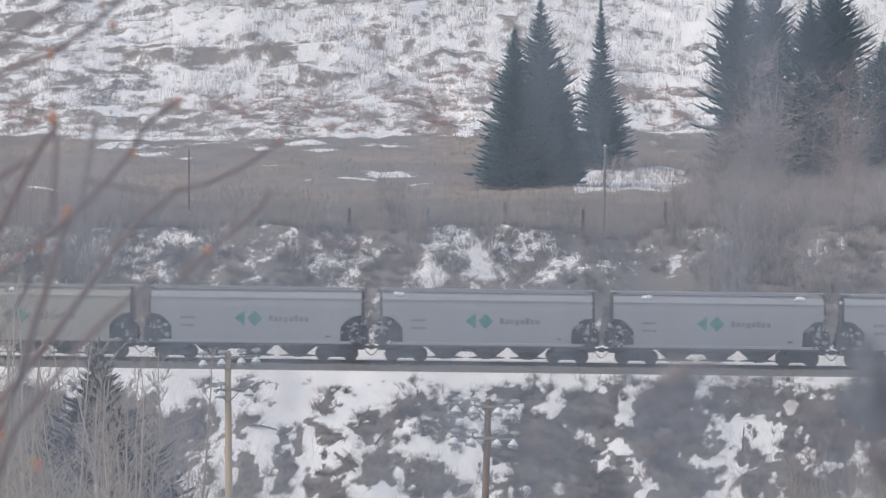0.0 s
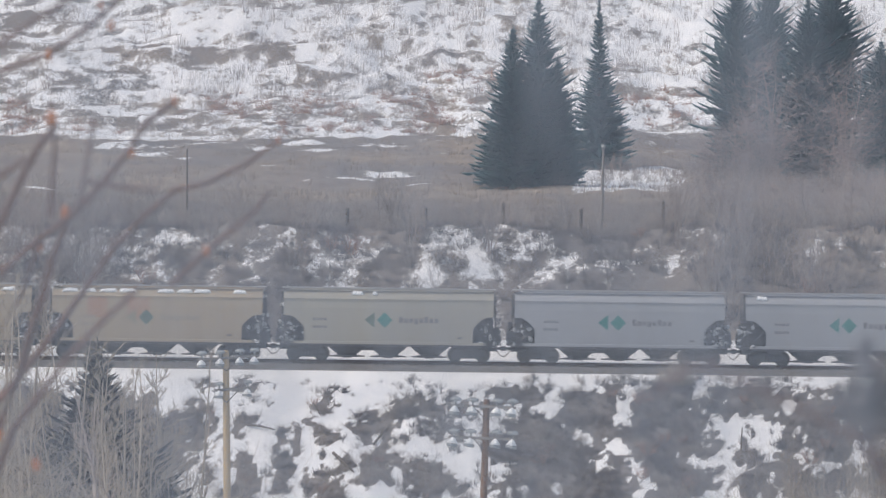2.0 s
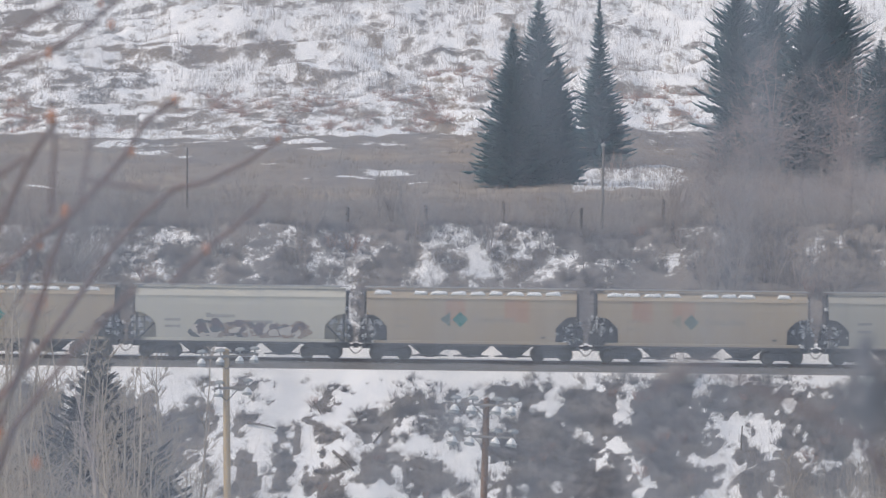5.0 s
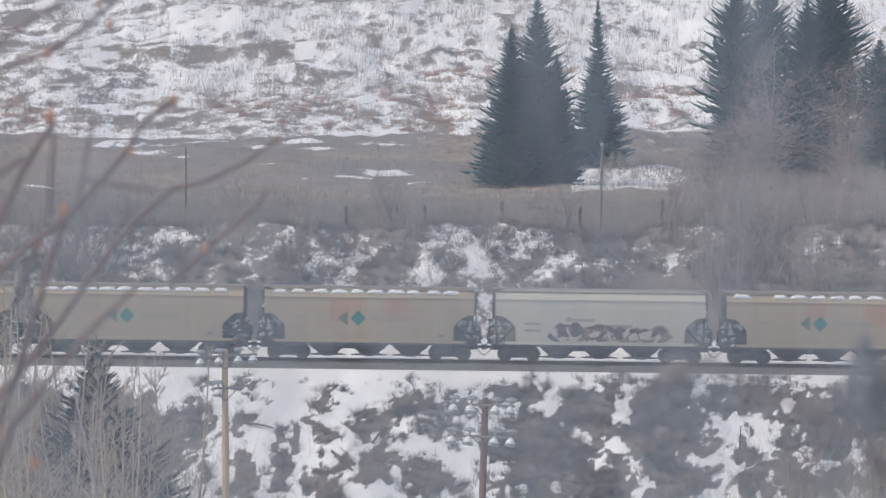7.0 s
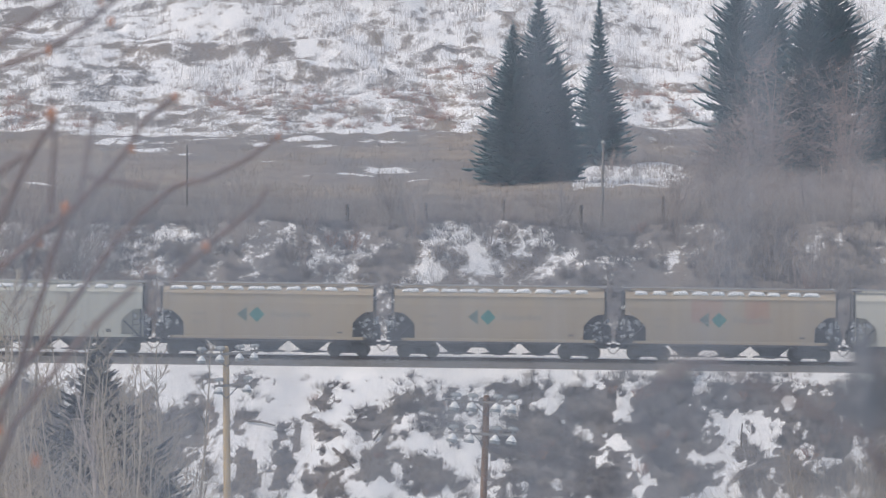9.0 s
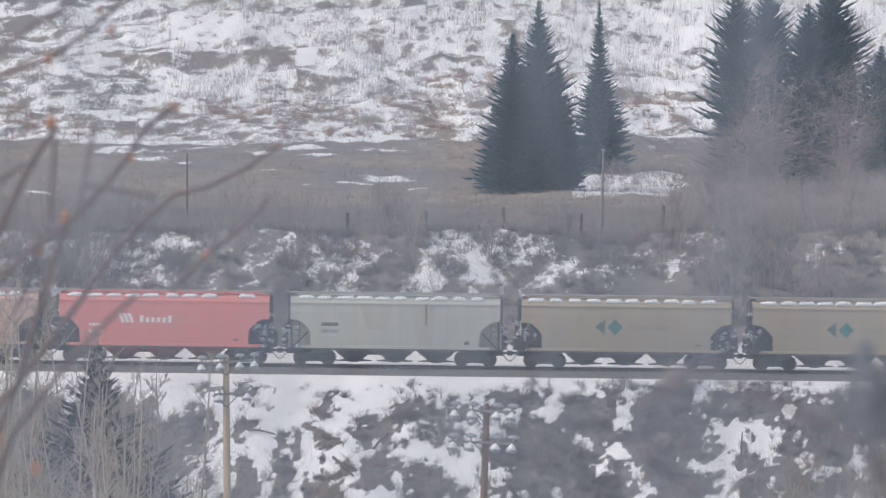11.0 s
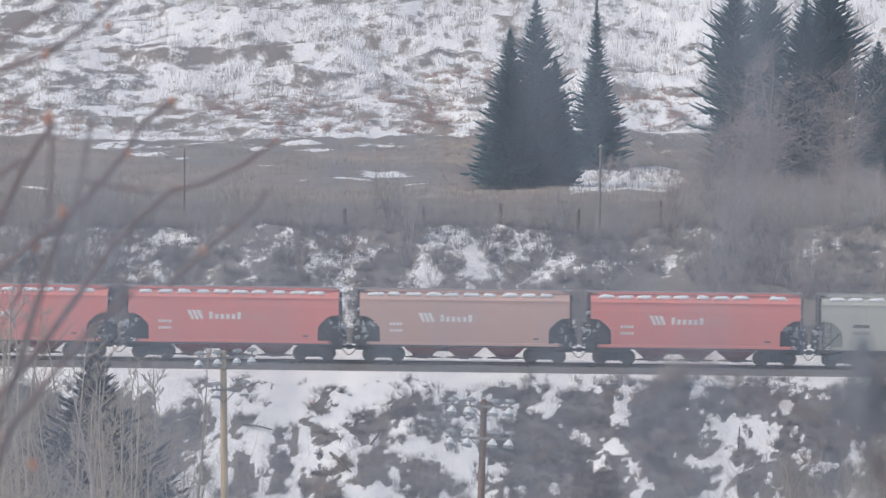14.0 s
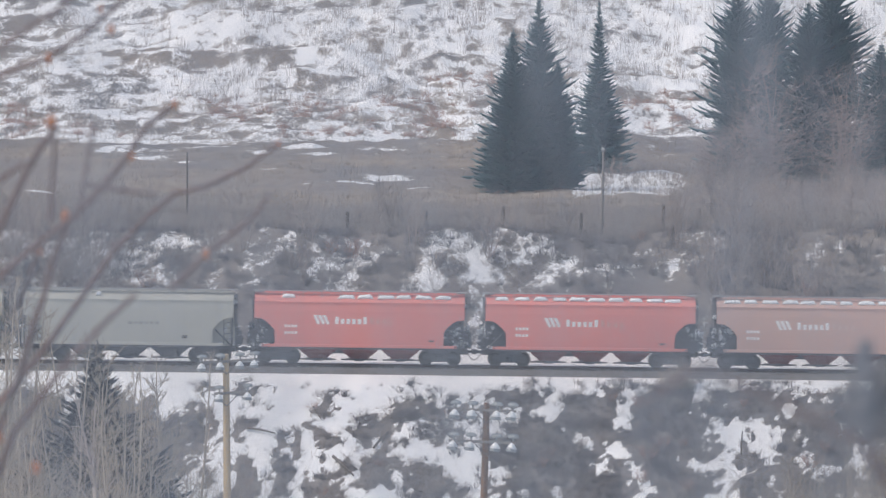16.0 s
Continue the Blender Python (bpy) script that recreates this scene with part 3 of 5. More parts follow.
def frame_mesh():
    """Centre sill, end platforms, corner posts and bracing."""
    bm = bmesh.new()
    for s in (-1, 1):
        box(bm, *sorted((s * 4.1, s * 6.95)), -0.33, 0.33, 0.70, 1.12, 0.03)
        a, b = sorted((s * 5.20, s * 6.90))
        box(bm, a, b, -1.38, 1.38, 1.02, 1.10, 0.015)
        a, b = sorted((s * 6.82, s * 6.95))
        box(bm, a, b, -1.46, 1.46, 0.80, 1.12, 0.02)
        for y in (-1.40, 1.40):
            rod(bm, (s * 6.66, y, 1.1), (s * 6.66, y, 3.05), 0.045, sides=5)
            rod(bm, (s * 6.60, y * 0.96, 1.1), (s * 5.55, y * 0.96, 2.15), 0.05, sides=5)
        box(bm, *sorted((s * 4.35, s * 5.35)), -1.30, 1.30, 0.72, 1.09, 0.03)
        for y in (-0.7, 0.0, 0.7):
            box(bm, *sorted((s * 5.35, s * 6.30)), y - 0.04, y + 0.04, 1.1, 1.75)
    for y in (-1.42, 1.42):
        box(bm, -6.2, 6.2, y - 0.03, y + 0.03, 0.97, 1.10)
    # brake reservoir slung between two hoppers
    rod(bm, (-1.75, -0.9, 0.86), (-0.9, -0.9, 0.86), 0.17, sides=10)
    box(bm, -1.62, -1.02, -0.75, -0.6, 0.78, 1.05)
    for x in (-3.97, -1.32, 1.32, 3.97):
        box(bm, x - 0.08, x + 0.08, -1.36, 1.36, 1.00, 1.10)
    return make_mesh("underframe", bm, M["steel"])


def end_gear_mesh():
    """Cross-over platform, air reservoir and brake rigging on one end."""
    bm = bmesh.new()
    box(bm, 6.92, 7.22, -1.25, 1.25, 1.12, 1.17)
    rod(bm, (7.05, -1.05, 1.48), (7.05, 1.05, 1.48), 0.20, sides=12)
    for y in (-1.1, 1.1):
        box(bm, 6.90, 7.18, y - 0.03, y + 0.03, 1.17, 2.05)
    rod(bm, (7.10, -1.2, 2.05), (7.10, 1.2, 2.05), 0.03, sides=6)
    rod(bm, (7.10, -1.2, 1.80), (7.10, 1.2, 1.80), 0.03, sides=6)
    box(bm, 6.80, 7.10, -0.5, 0.3, 1.68, 2.25, 0.03)
    return make_mesh("end_gear", bm, M["steel"])


def ladder_mesh():
    bm = bmesh.new()
    for x in (-0.22, 0.22):
        rod(bm, (x, 0, 0), (x, 0, 1.95), 0.022, sides=5)
    for k in range(6):
        rod(bm, (-0.22, 0, 0.12 + k * 0.35), (0.22, 0, 0.15 + k * 0.35), 0.016, sides=5)
    return make_mesh("ladder", bm, M["steel"])


def end_ladder_mesh():
    """Tall ladder and corner posts on one end, up to the roof walkway."""
    bm = bmesh.new()
    for y in (-1.32, -0.90, 0.90, 1.32):
        rod(bm, (6.86, y, 1.1), (6.86, y, 4.40), 0.028, sides=5)
    for k in range(9):
        for y in (-1.32, 0.90):
            rod(bm, (6.86, y, 1.35 + 0.36 * k), (6.86, y + 0.42, 1.35 + 0.36 * k), 0.02, sides=4)
    for y in (-0.45, 0.0, 0.45):
        box(bm, 6.72, 6.80, y - 0.06, y + 0.06, 2.9, 4.35)
    return make_mesh("end_ladder", bm, M["steel"])


def brake_mesh():
    bm = bmesh.new()
    rod(bm, (-0.03, 0, 0), (0.03, 0, 0), 0.28, sides=16)
    box(bm, -0.22, -0.03, -0.18, 0.18, -0.35, 0.22, 0.03)
    rod(bm, (-0.12, 0, -0.35), (-0.12, 0, -1.3), 0.02, sides=5)
    return make_mesh("hand_brake", bm, M["steel"])


def hopper_mesh(mat):
    bm = bmesh.new()
    rows = []
    for x, y, z in ((1.31, 1.32, 1.13), (1.22, 1.29, 0.95), (1.00, 1.10, 0.74), (0.72, 0.75, 0.52), (0.56, 0.60, 0.34)):
        rows.append([bm.verts.new((sx * x, sy * y, z)) for sx, sy in ((-1, -1), (1, -1), (1, 1), (-1, 1))])
    for a, b in zip(rows, rows[1:]):
        for i in range(4):
            bm.faces.new((a[i], b[i], b[(i + 1) % 4], a[(i + 1) % 4]))
    bm.faces.new(rows[-1])
    for x in (-0.35, 0.35):
        box(bm, x - 0.02, x + 0.02, -0.98, -0.60, 0.38, 0.66)
    return make_mesh("hopper", bm, mat)


def gate_mesh():
    bm = bmesh.new()
    box(bm, -0.84, 0.84, -0.66, 0.66, 0.25, 0.35, 0.02)
    rod(bm, (-1.14, -0.60, 0.30), (1.14, -0.60, 0.30), 0.045, sides=6)
    box(bm, -0.30, 0.30, -0.72, -0.64, 0.20, 0.36, 0.015)
    return make_mesh("outlet_gate", bm, M["steel"])


def walkway_mesh():
    bm = bmesh.new()
    for y in (-0.86, 0.86):
        box(bm, -6.9, 6.9, y - 0.17, y + 0.17, 4.64, 4.69)
    for x in (-6.7, 6.7):
        box(bm, x - 0.2, x + 0.2, -0.86, 0.86, 4.645, 4.685)
    return make_mesh("running_board", bm, M["galv"])


def bracket_mesh():
    bm = bmesh.new()
    rod(bm, (0, -1.20, 4.22), (0, -0.95, 4.66), 0.022, sides=4)
    rod(bm, (0, -0.97, 4.655), (0, -0.70, 4.655), 0.022, sides=4)
    return make_mesh("walkway_bracket", bm, M["galv"])


def hatch_mesh(paint):
    bm = bmesh.new()
    box(bm, -6.2, 6.2, -0.33, 0.33, 4.52, 4.66, 0.03)
    for k in range(-5, 6):
        box(bm, k * 1.15 - 0.04, k * 1.15 + 0.04, -0.37, 0.37, 4.60, 4.70, 0.01)
    return make_mesh("trough_hatch", bm, PAINT[paint])


def coupler_mesh():
    bm = bmesh.new()
    box(bm, 6.9, 7.30, -0.09, 0.09, 0.80, 0.97, 0.02)
    box(bm, 7.22, 7.42, -0.17, 0.13, 0.72, 1.04, 0.04)
    rod(bm, (7.05, -0.4, 0.80), (7.05, 0.4, 0.80), 0.02, sides=5)
    return make_mesh("coupler", bm, M["steel"])


def hose_mesh():
    t = Twigs()
    pts = [Vector((6.95 + 0.47 * k / 8, -0.30, 0.78 - 0.42 * math.sin(math.pi * k / 16))) for k in range(9)]
    t.tube(pts, 0.03, 0.03, 5)
    return t.mesh("air_hose", M["steel"])


def wheelset_mesh():
    bm = bmesh.new()
    for s in (-1, 1):
        m = Matrix.Translation((0, s * 0.755, 0)) @ Matrix.Rotation(-s * math.pi / 2, 4, "X")
        lathe(bm, [(0.10, -0.06), (0.11, -0.02), (0.33, 0.0), (0.40, 0.045), (0.457, 0.045), (0.457, -0.04), (0.485, -0.055), (0.485, -0.085), (0.38, -0.085), (0.33, -0.05), (0.10, -0.075)][:7], 22, m)
    rod(bm, (0, -1.05, 0), (0, 1.05, 0), 0.085, sides=10)
    for s in (-1, 1):
        rod(bm, (0, s * 0.98, 0), (0, s * 1.12, 0), 0.12, sides=6)
    return make_mesh("wheelset", bm, M["wheel"])


def sideframe_mesh():
    """Cast truss frame with its spring nest and bearing pockets."""
    bm = bmesh.new()
    top = [(-1.12, 0.52), (-1.06, 0.66), (-0.72, 0.70), (-0.42, 0.84), (0.42, 0.84), (0.72, 0.70), (1.06, 0.66), (1.12, 0.52)]
    low = [(-0.74, 0.46), (-0.48, 0.24), (0.48, 0.24), (0.74, 0.46)]
    loop = top + low[::-1]
    f = bm.faces.new([bm.verts.new((x, -0.08, z)) for x, z in loop])
    r = bmesh.ops.extrude_face_region(bm, geom=[f])
    bmesh.ops.translate(bm, vec=(0, 0.16, 0), verts=[v for v in r["geom"] if isinstance(v, bmesh.types.BMVert)])
    for x in (-0.89, 0.89):
        box(bm, x - 0.17, x + 0.17, -0.13, 0.10, 0.36, 0.56, 0.03)
    for x in (-0.18, 0.0, 0.18):
        rod(bm, (x, -0.11, 0.33), (x, -0.11, 0.58), 0.075, sides=8)
    box(bm, -0.34, 0.34, -0.14, -0.06, 0.58, 0.76, 0.03)
    bmesh.ops.recalc_face_normals(bm, faces=bm.faces)
    return make_mesh("side_frame", bm, M["steel"])


def bolster_mesh():
    bm = bmesh.new()
    box(bm, -0.24, 0.24, -1.05, 1.05, 0.52, 0.74, 0.03)
    box(bm, -0.75, 0.75, -0.06, 0.06, 0.40, 0.48)
    rod(bm, (0, 0, 0.74), (0, 0, 0.82), 0.22, sides=12)
    return make_mesh("bolster", bm, M["steel"])


def snow_lump(rng, sx, sy, sz, key):
    def make():
        bm = bmesh.new()
        bmesh.ops.create_icosphere(bm, subdivisions=2, radius=1.0)
        o = rng.random() * 50
        for v in bm.verts:
            k = 1 + 0.35 * noise.noise(v.co * 1.7 + Vector((o, 0, 0)))
            v.co = Vector((v.co.x * sx * k, v.co.y * sy * k, max(v.co.z, -0.35) * sz * k))
        return make_mesh("snow", bm, M["snow"], True)
    return cached(key, make)


def clinging_snow(key):
    """Frozen spatter on the end platform and the plates of the bay, as one crust of small flat lumps."""
    def make():
        r = random.Random(500 + key)
        bm = bmesh.new()
        heart = Vector((r.uniform(6.2, 6.9), 0, r.uniform(1.5, 2.3)))
        for _ in range(20):
            z = min(max(r.gauss(heart.z, 0.42), 1.15), 2.9)
            x = min(max(r.gauss(heart.x, 0.40), 5.5 + 0.6 * max(0, z - 1.9)), 7.1)
            k = r.choice((0.04, 0.06, 0.09, 0.14))
            o = Vector((r.uniform(0, 50), 0, 0))
            m = Matrix.Translation((x, -1.10 - 0.03 * r.random(), z)) @ Matrix.Rotation(r.uniform(0, 3.1), 4, "Y")
            g = bmesh.ops.create_icosphere(bm, subdivisions=1, radius=1.0)
            for v in g["verts"]:
                w = 1 + 0.5 * noise.noise(v.co * 1.5 + o)
                v.co = m @ Vector((v.co.x * k * 1.7 * w, v.co.y * 0.05, v.co.z * k * w))
        return make_mesh("clinging_snow", bm, M["rime"], True)
    return cached(("cling", key), make)


def roof_snow(rng, key, length):
    def make():
        vs, fs = [], []
        n = 9
        o = rng.random() * 40
        for i in range(n):
            u = i / (n - 1)
            x = (u - 0.5) * length
            h = 0.27 * (1 - abs(2 * u - 1) ** 9) * (0.85 + 0.3 * noise.noise(Vector((x * 2.3 + o, 0, 0)))) + 0.015
            low = 4.20 - 0.03 * noise.noise(Vector((x * 3 + o, 3, 0)))
            for z, out in ((low, 0.02), (low + h * 0.40, 0.13), (low + h * 0.85, 0.06), (low + h + 0.02, -0.16)):
                vs.append((x, -(side_y(min(low + 0.06, 4.5)) + out), z))
        for i in range(n - 1):
            for k in range(3):
                a = i * 4 + k
                fs.append((a, a + 4, a + 5, a + 1))
        return pydata("roof_snow", vs, fs, M["snow"], True)
    return cached(key, make)


def decal(name, parent, pts, mat, proud=0.006, label=""):
    """A painted marking on the near side sheet: a convex outline of (x, z), laid on the curved side in strips."""
    zs = sorted({round(p[1], 3) for p in pts} | {z for z, _ in SIDE if min(p[1] for p in pts) < z < max(p[1] for p in pts)})
    vs, fs = [], []

    def span(z):
        xs = []
        for (x0, z0), (x1, z1) in zip(pts, pts[1:] + pts[:1]):
            if z0 == z1:
                if abs(z - z0) < 1e-3:
                    xs += [x0, x1]
            elif min(z0, z1) - 1e-3 <= z <= max(z0, z1) + 1e-3:
                xs.append(x0 + (x1 - x0) * (z - z0) / (z1 - z0))
        return min(xs), max(xs)
    for z in zs:
        a, b = span(z)
        y = -(side_y(z) + proud)
        vs += [(a, y, z), (b, y, z)]
    for i in range(len(zs) - 1):
        fs.append((2 * i, 2 * i + 1, 2 * i + 3, 2 * i + 2))
    return hang(name, pydata(name, vs, fs, mat), parent, None, label)


def slab(x0, x1, z0, z1):
    return [(x0, z0), (x1, z0), (x1, z1), (x0, z1)]


def markings_arrow(car, off, grey, worn=0):
    """Green diamond and arrowhead, an unreadable wordmark and two lines of numbers, as plain shapes."""
    decal("arrow_mark", car, [(off - 1.28, 2.66), (off - 0.64, 2.16), (off - 0.64, 3.16)], M[("mark_green", "mark_dim", "mark_ghost")[worn]], label="faded green arrowhead marking")
    decal("diamond_mark", car, [(off - 0.50, 2.66), (off, 2.16), (off + 0.50, 2.66), (off, 3.16)], M[("mark_green", "mark_green", "mark_dim")[worn]], 0.009, "green diamond marking")
    for k in range(8):
        x = off + 0.92 + k * 0.325
        hi = 2.90 if k in (0, 5) else 2.78
        decal("lettering_bar", car, slab(x, x + 0.24, 2.49 if k != 3 else 2.41, hi), M[grey])
    for z in (2.66, 2.16):
        for k in range(4):
            decal("number_bar", car, slab(-4.85 + k * 0.24, -4.67 + k * 0.24, z - 0.06, z + 0.10), M[grey])
    decal("stencil", car, slab(4.45, 4.78, 1.50, 1.62), M["mark_dark"])


def markings_leaf(car, faint):
    """White striped leaf emblem, bold and faint wordmark bars and number bars."""
    for k in range(3):
        x = -2.98 + k * 0.30
        decal("emblem_stripe", car, [(x, 3.16), (x + 0.24, 3.16), (x + 0.48, 2.60), (x + 0.30, 2.54)], M["mark_white"])
    for k in range(6):
        x = -1.55 + k * 0.36
        decal("lettering_bar", car, slab(x, x + 0.23, 2.60, 3.06 if k in (0, 5) else 2.93), M["mark_white"])
    for k in range(4):
        x = 0.68 + k * 0.40
        decal("faint_lettering_bar", car, slab(x, x + 0.22, 2.60 if k < 3 else 2.48, 3.06 if k == 0 else 2.92), M[faint])
    for z in (2.34, 1.92):
        for k in range(4):
            decal("number_bar", car, slab(-4.80 + k * 0.22, -4.64 + k * 0.22, z, z + 0.18), M["mark_white"])
    decal("small_print", car, slab(-4.80, -3.95, 1.44, 1.48), M[faint])
    decal("stencil", car, slab(4.45, 4.78, 1.50, 1.62), M["mark_dark"])


def graffiti(car, rng):
    """Sprayed shapes along the foot of the side, with no legible word."""
    hues = {"spray_purple": (0.15, 0.13, 0.15), "spray_brown": (0.33, 0.27, 0.235), "spray_cream": (0.60, 0.57, 0.53), "spray_slate": (0.13, 0.145, 0.165), "spray_rust": (0.34, 0.23, 0.17)}
    mats = [varied(n, tuple(c * 0.8 for c in col), col, 2.0, 0.6, tint=0) for n, col in hues.items()]
    # dark back shapes first, then pale and brown letter-like lumps, then thin dark strokes
    for k in range(100):
        layer = 0 if k < 40 else 1 if k < 88 else 2
        x = -2.9 + 7.0 * ((k * 37 % 100) + rng.uniform(-0.5, 0.5)) / 100
        top = 2.25 + 0.40 * math.sin(x * 1.9 + 0.6) ** 2 - 0.12 * max(0, x - 2)
        z0 = rng.uniform(1.29, 1.75)
        w, h = ((1.1, 0.8), (0.75, 0.45), (0.25, 0.7))[layer]
        w, z1 = w * rng.uniform(0.7, 1.3), min(z0 + h * rng.uniform(0.6, 1.3), top)
        if z1 < z0 + 0.1:
            continue
        sk = rng.uniform(-0.35, 0.35)
        hue = rng.choice(((0, 3, 0, 1, 1), (2, 0, 1, 2, 4, 1, 3), (0, 3, 0, 2))[layer])
        decal("sprayed_shape", car, [(x - w * 0.25, z0), (x + w * 0.25 * rng.uniform(0.3, 1), z0), (x + w / 2 + sk, (z0 + z1) / 2), (x + w * 0.15 + sk, z1), (x - w * 0.15 + sk, z1), (x - w / 2 + sk * 0.5, (z0 + z1) / 2)], mats[hue], 0.005 + 0.0004 * k)


def build_car(paint, label, rng, snow, panels=(), marks="arrow", ends="steel", worn=0, stains=()):
    car = tagged(new("hopper_car"), label, "hopper car", "cars of the freight train")
    hang("body", cached(("shell", paint), lambda: shell_mesh(paint)), car)
    for a in (0, math.pi):
        hang("end_sheet", cached(("end", ends), lambda: end_mesh(ends)), car, Matrix.Rotation(a, 4, "Z"))
    plate = cached(("bay", ends), lambda: bay_mesh(ends))
    for sx in (1, -1):
        for y in (-1.05, 1.05):
            hang("end_bay_plate", plate, car, Matrix.Translation((0, y, 0)) @ Matrix.Diagonal((sx, 1, 1, 1)))
    sill = cached(("sill", paint), lambda: sill_mesh(paint))
    hang("side_sill", sill, car)
    hang("side_sill", sill, car, Matrix.Rotation(math.pi, 4, "Z"))
    hang("underframe", cached("frame", frame_mesh), car, None, "grimy dark steel underframe")
    lad = cached("ladder", ladder_mesh)
    for x, y in ((-6.35, -1.50), (6.35, -1.50), (-6.35, 1.50), (6.35, 1.50)):
        hang("ladder", lad, car, pose(x, y, 1.05))
    hang("hand_brake", cached("brake", brake_mesh), car, pose(-6.90, -0.55, 2.45))
    mat = PAINT["maroon"] if paint in ("red", "pink") else M["steel"]
    hop = cached(("hop", mat.name), lambda: hopper_mesh(mat))
    gate = cached("gate", gate_mesh)
    for x in (-2.65, 0.0, 2.65):
        h = hang("hopper", hop, car, pose(x, 0, 0))
        hang("outlet_gate", gate, h)
    hang("running_board", cached("walk", walkway_mesh), car, None, "galvanised roof walkway")
    br = cached("bracket", bracket_mesh)
    for k in range(11):
        hang("walkway_bracket", br, car, pose(-6.1 + k * 1.22, 0, 0))
        hang("walkway_bracket", br, car, pose(-6.1 + k * 1.22, 0, 0, 0, 0, 180))
    hang("trough_hatch", cached(("hatch", paint), lambda: hatch_mesh(paint)), car)
    el = cached("end_ladder", end_ladder_mesh)
    hang("end_ladder", el, car)
    hang("end_ladder", el, car, Matrix.Rotation(math.pi, 4, "Z"))
    eg = cached("end_gear", end_gear_mesh)
    hang("end_gear", eg, car)
    hang("end_gear", eg, car, Matrix.Rotation(math.pi, 4, "Z"))
    cp, ho = cached("coupler", coupler_mesh), cached("hose", hose_mesh)
    for a in (0, math.pi):
        hang("coupler", cp, car, Matrix.Rotation(a, 4, "Z"))
        hang("air_hose", ho, car, Matrix.Rotation(a, 4, "Z"))
    sf, bo, ws = cached("sf", sideframe_mesh), cached("bo", bolster_mesh), cached("ws", wheelset_mesh)
    for x in (-5.17, 5.17):
        bg = hang("bogie", bo, car, pose(x, 0, 0))
        hang("side_frame", sf, bg, pose(0, -1.0, 0))
        hang("side_frame", sf, bg, pose(0, 1.0, 0, 0, 0, 180))
        for w in (-0.89, 0.89):
            hang("wheelset", ws, bg, pose(w, 0, 0.457))
    # snow on the roof edge and on the end platforms
    for k, x in enumerate(np.arange(-5.9, 6.0, 1.22)):
        if rng.random() < snow:
            L = rng.choice((0.90, 1.05, 1.14, 1.18)) if snow > 0.5 else rng.choice((0.35, 0.75))
            v = rng.randrange(3)
            hang("roof_snow", roof_snow(rng, ("roofsnow", L, v), L), car, pose(float(x) + 0.2 + rng.uniform(-0.1, 0.1), 0, rng.uniform(-0.02, 0.02)))
    for x in (-6.25, 6.25):
        for k in range(rng.randint(0, 1)):
            v = rng.randrange(4)
            hang("platform_snow", snow_lump(rng, 0.24, 0.3, 0.20, ("lump", v)), car, pose(x + rng.uniform(-0.3, 0.4), rng.uniform(-1.2, -0.2), 1.14 + 0.06 * k, 0, 0, rng.uniform(0, 360)))
        tagged(hang("clinging_snow", clinging_snow(rng.randrange(6)), car, Matrix.Diagonal((1 if x > 0 else -1, 1, 1, 1))), "frozen snow spattered over the end", kind="stuff")
        if rng.random() < 0.45:
            hang("end_snow", snow_lump(rng, 0.18, 0.3, 0.20, ("lumpb", rng.randrange(3))), car, pose(x * 1.10, rng.uniform(-1.0, -0.3), rng.uniform(2.1, 2.5)))
        if rng.random() < 0.3:
            hang("end_snow", snow_lump(rng, 0.14, 0.25, 0.2, ("lumpc", rng.randrange(3))), car, pose(x * 1.09, rng.uniform(-0.9, -0.3), rng.uniform(3.0, 4.3)))
    for x0, x1, z0 in panels:
        decal("repaint_panel", car, slab(x0, x1, z0, 3.92), M["rust_panel"], 0.004, "faded rust-orange repaint panel")
    for kind, x0, x1, z0, z1 in stains:
        decal("stain", car, [(x0 + 0.25 * (x1 - x0), z0), (x1 - 0.2 * (x1 - x0), z0), (x1, z1), (x0, z1)], M[kind], 0.003, "drab stain run down the side")
    if marks == "arrow":
        markings_arrow(car, {"grey": -0.10, "greytan": -0.25}.get(paint, -0.72), "mark_charcoal" if paint != "tan" else "mark_worn", worn)
    elif marks == "leaf":
        markings_leaf(car, "mark_pink" if paint == "pink" else "mark_faint")
    elif marks == "graffiti":
        for k in range(6):
            decal("lettering_bar", car, slab(-2.2 + k * 0.31, -1.91 + k * 0.31, 2.60, 2.80 + 0.10 * (k < 1)), M["mark_grey"])
        for k in range(7):
            decal("lettering_bar", car, slab(0.1 + k * 0.28, 0.37 + k * 0.28, 2.24, 2.44), M["mark_grey"])
        for z in (2.35, 1.92):
            for k in range(4):
                decal("number_bar", car, slab(-4.85 + k * 0.25, -4.61 + k * 0.25, z, z + 0.17), M["mark_grey"])
        graffiti(car, rng)
    elif marks == "plates":
        for z, g in ((2.52, "mark_dark"), (2.08, "mark_grey")):
            decal("number_panel", car, slab(-4.72, -3.65, z, z + 0.22), M[g])
        decal("stencil", car, slab(4.45, 4.75, 1.40, 1.62), M["mark_dark"])
    elif marks == "side_text":
        for k in range(6):
            decal("lettering_bar", car, slab(0.0 + k * 0.34, 0.26 + k * 0.34, 2.42, 2.62), M["mark_grey"])
        decal("stencil", car, slab(3.45, 3.80, 1.55, 1.75), M["mark_dark"])
    return car


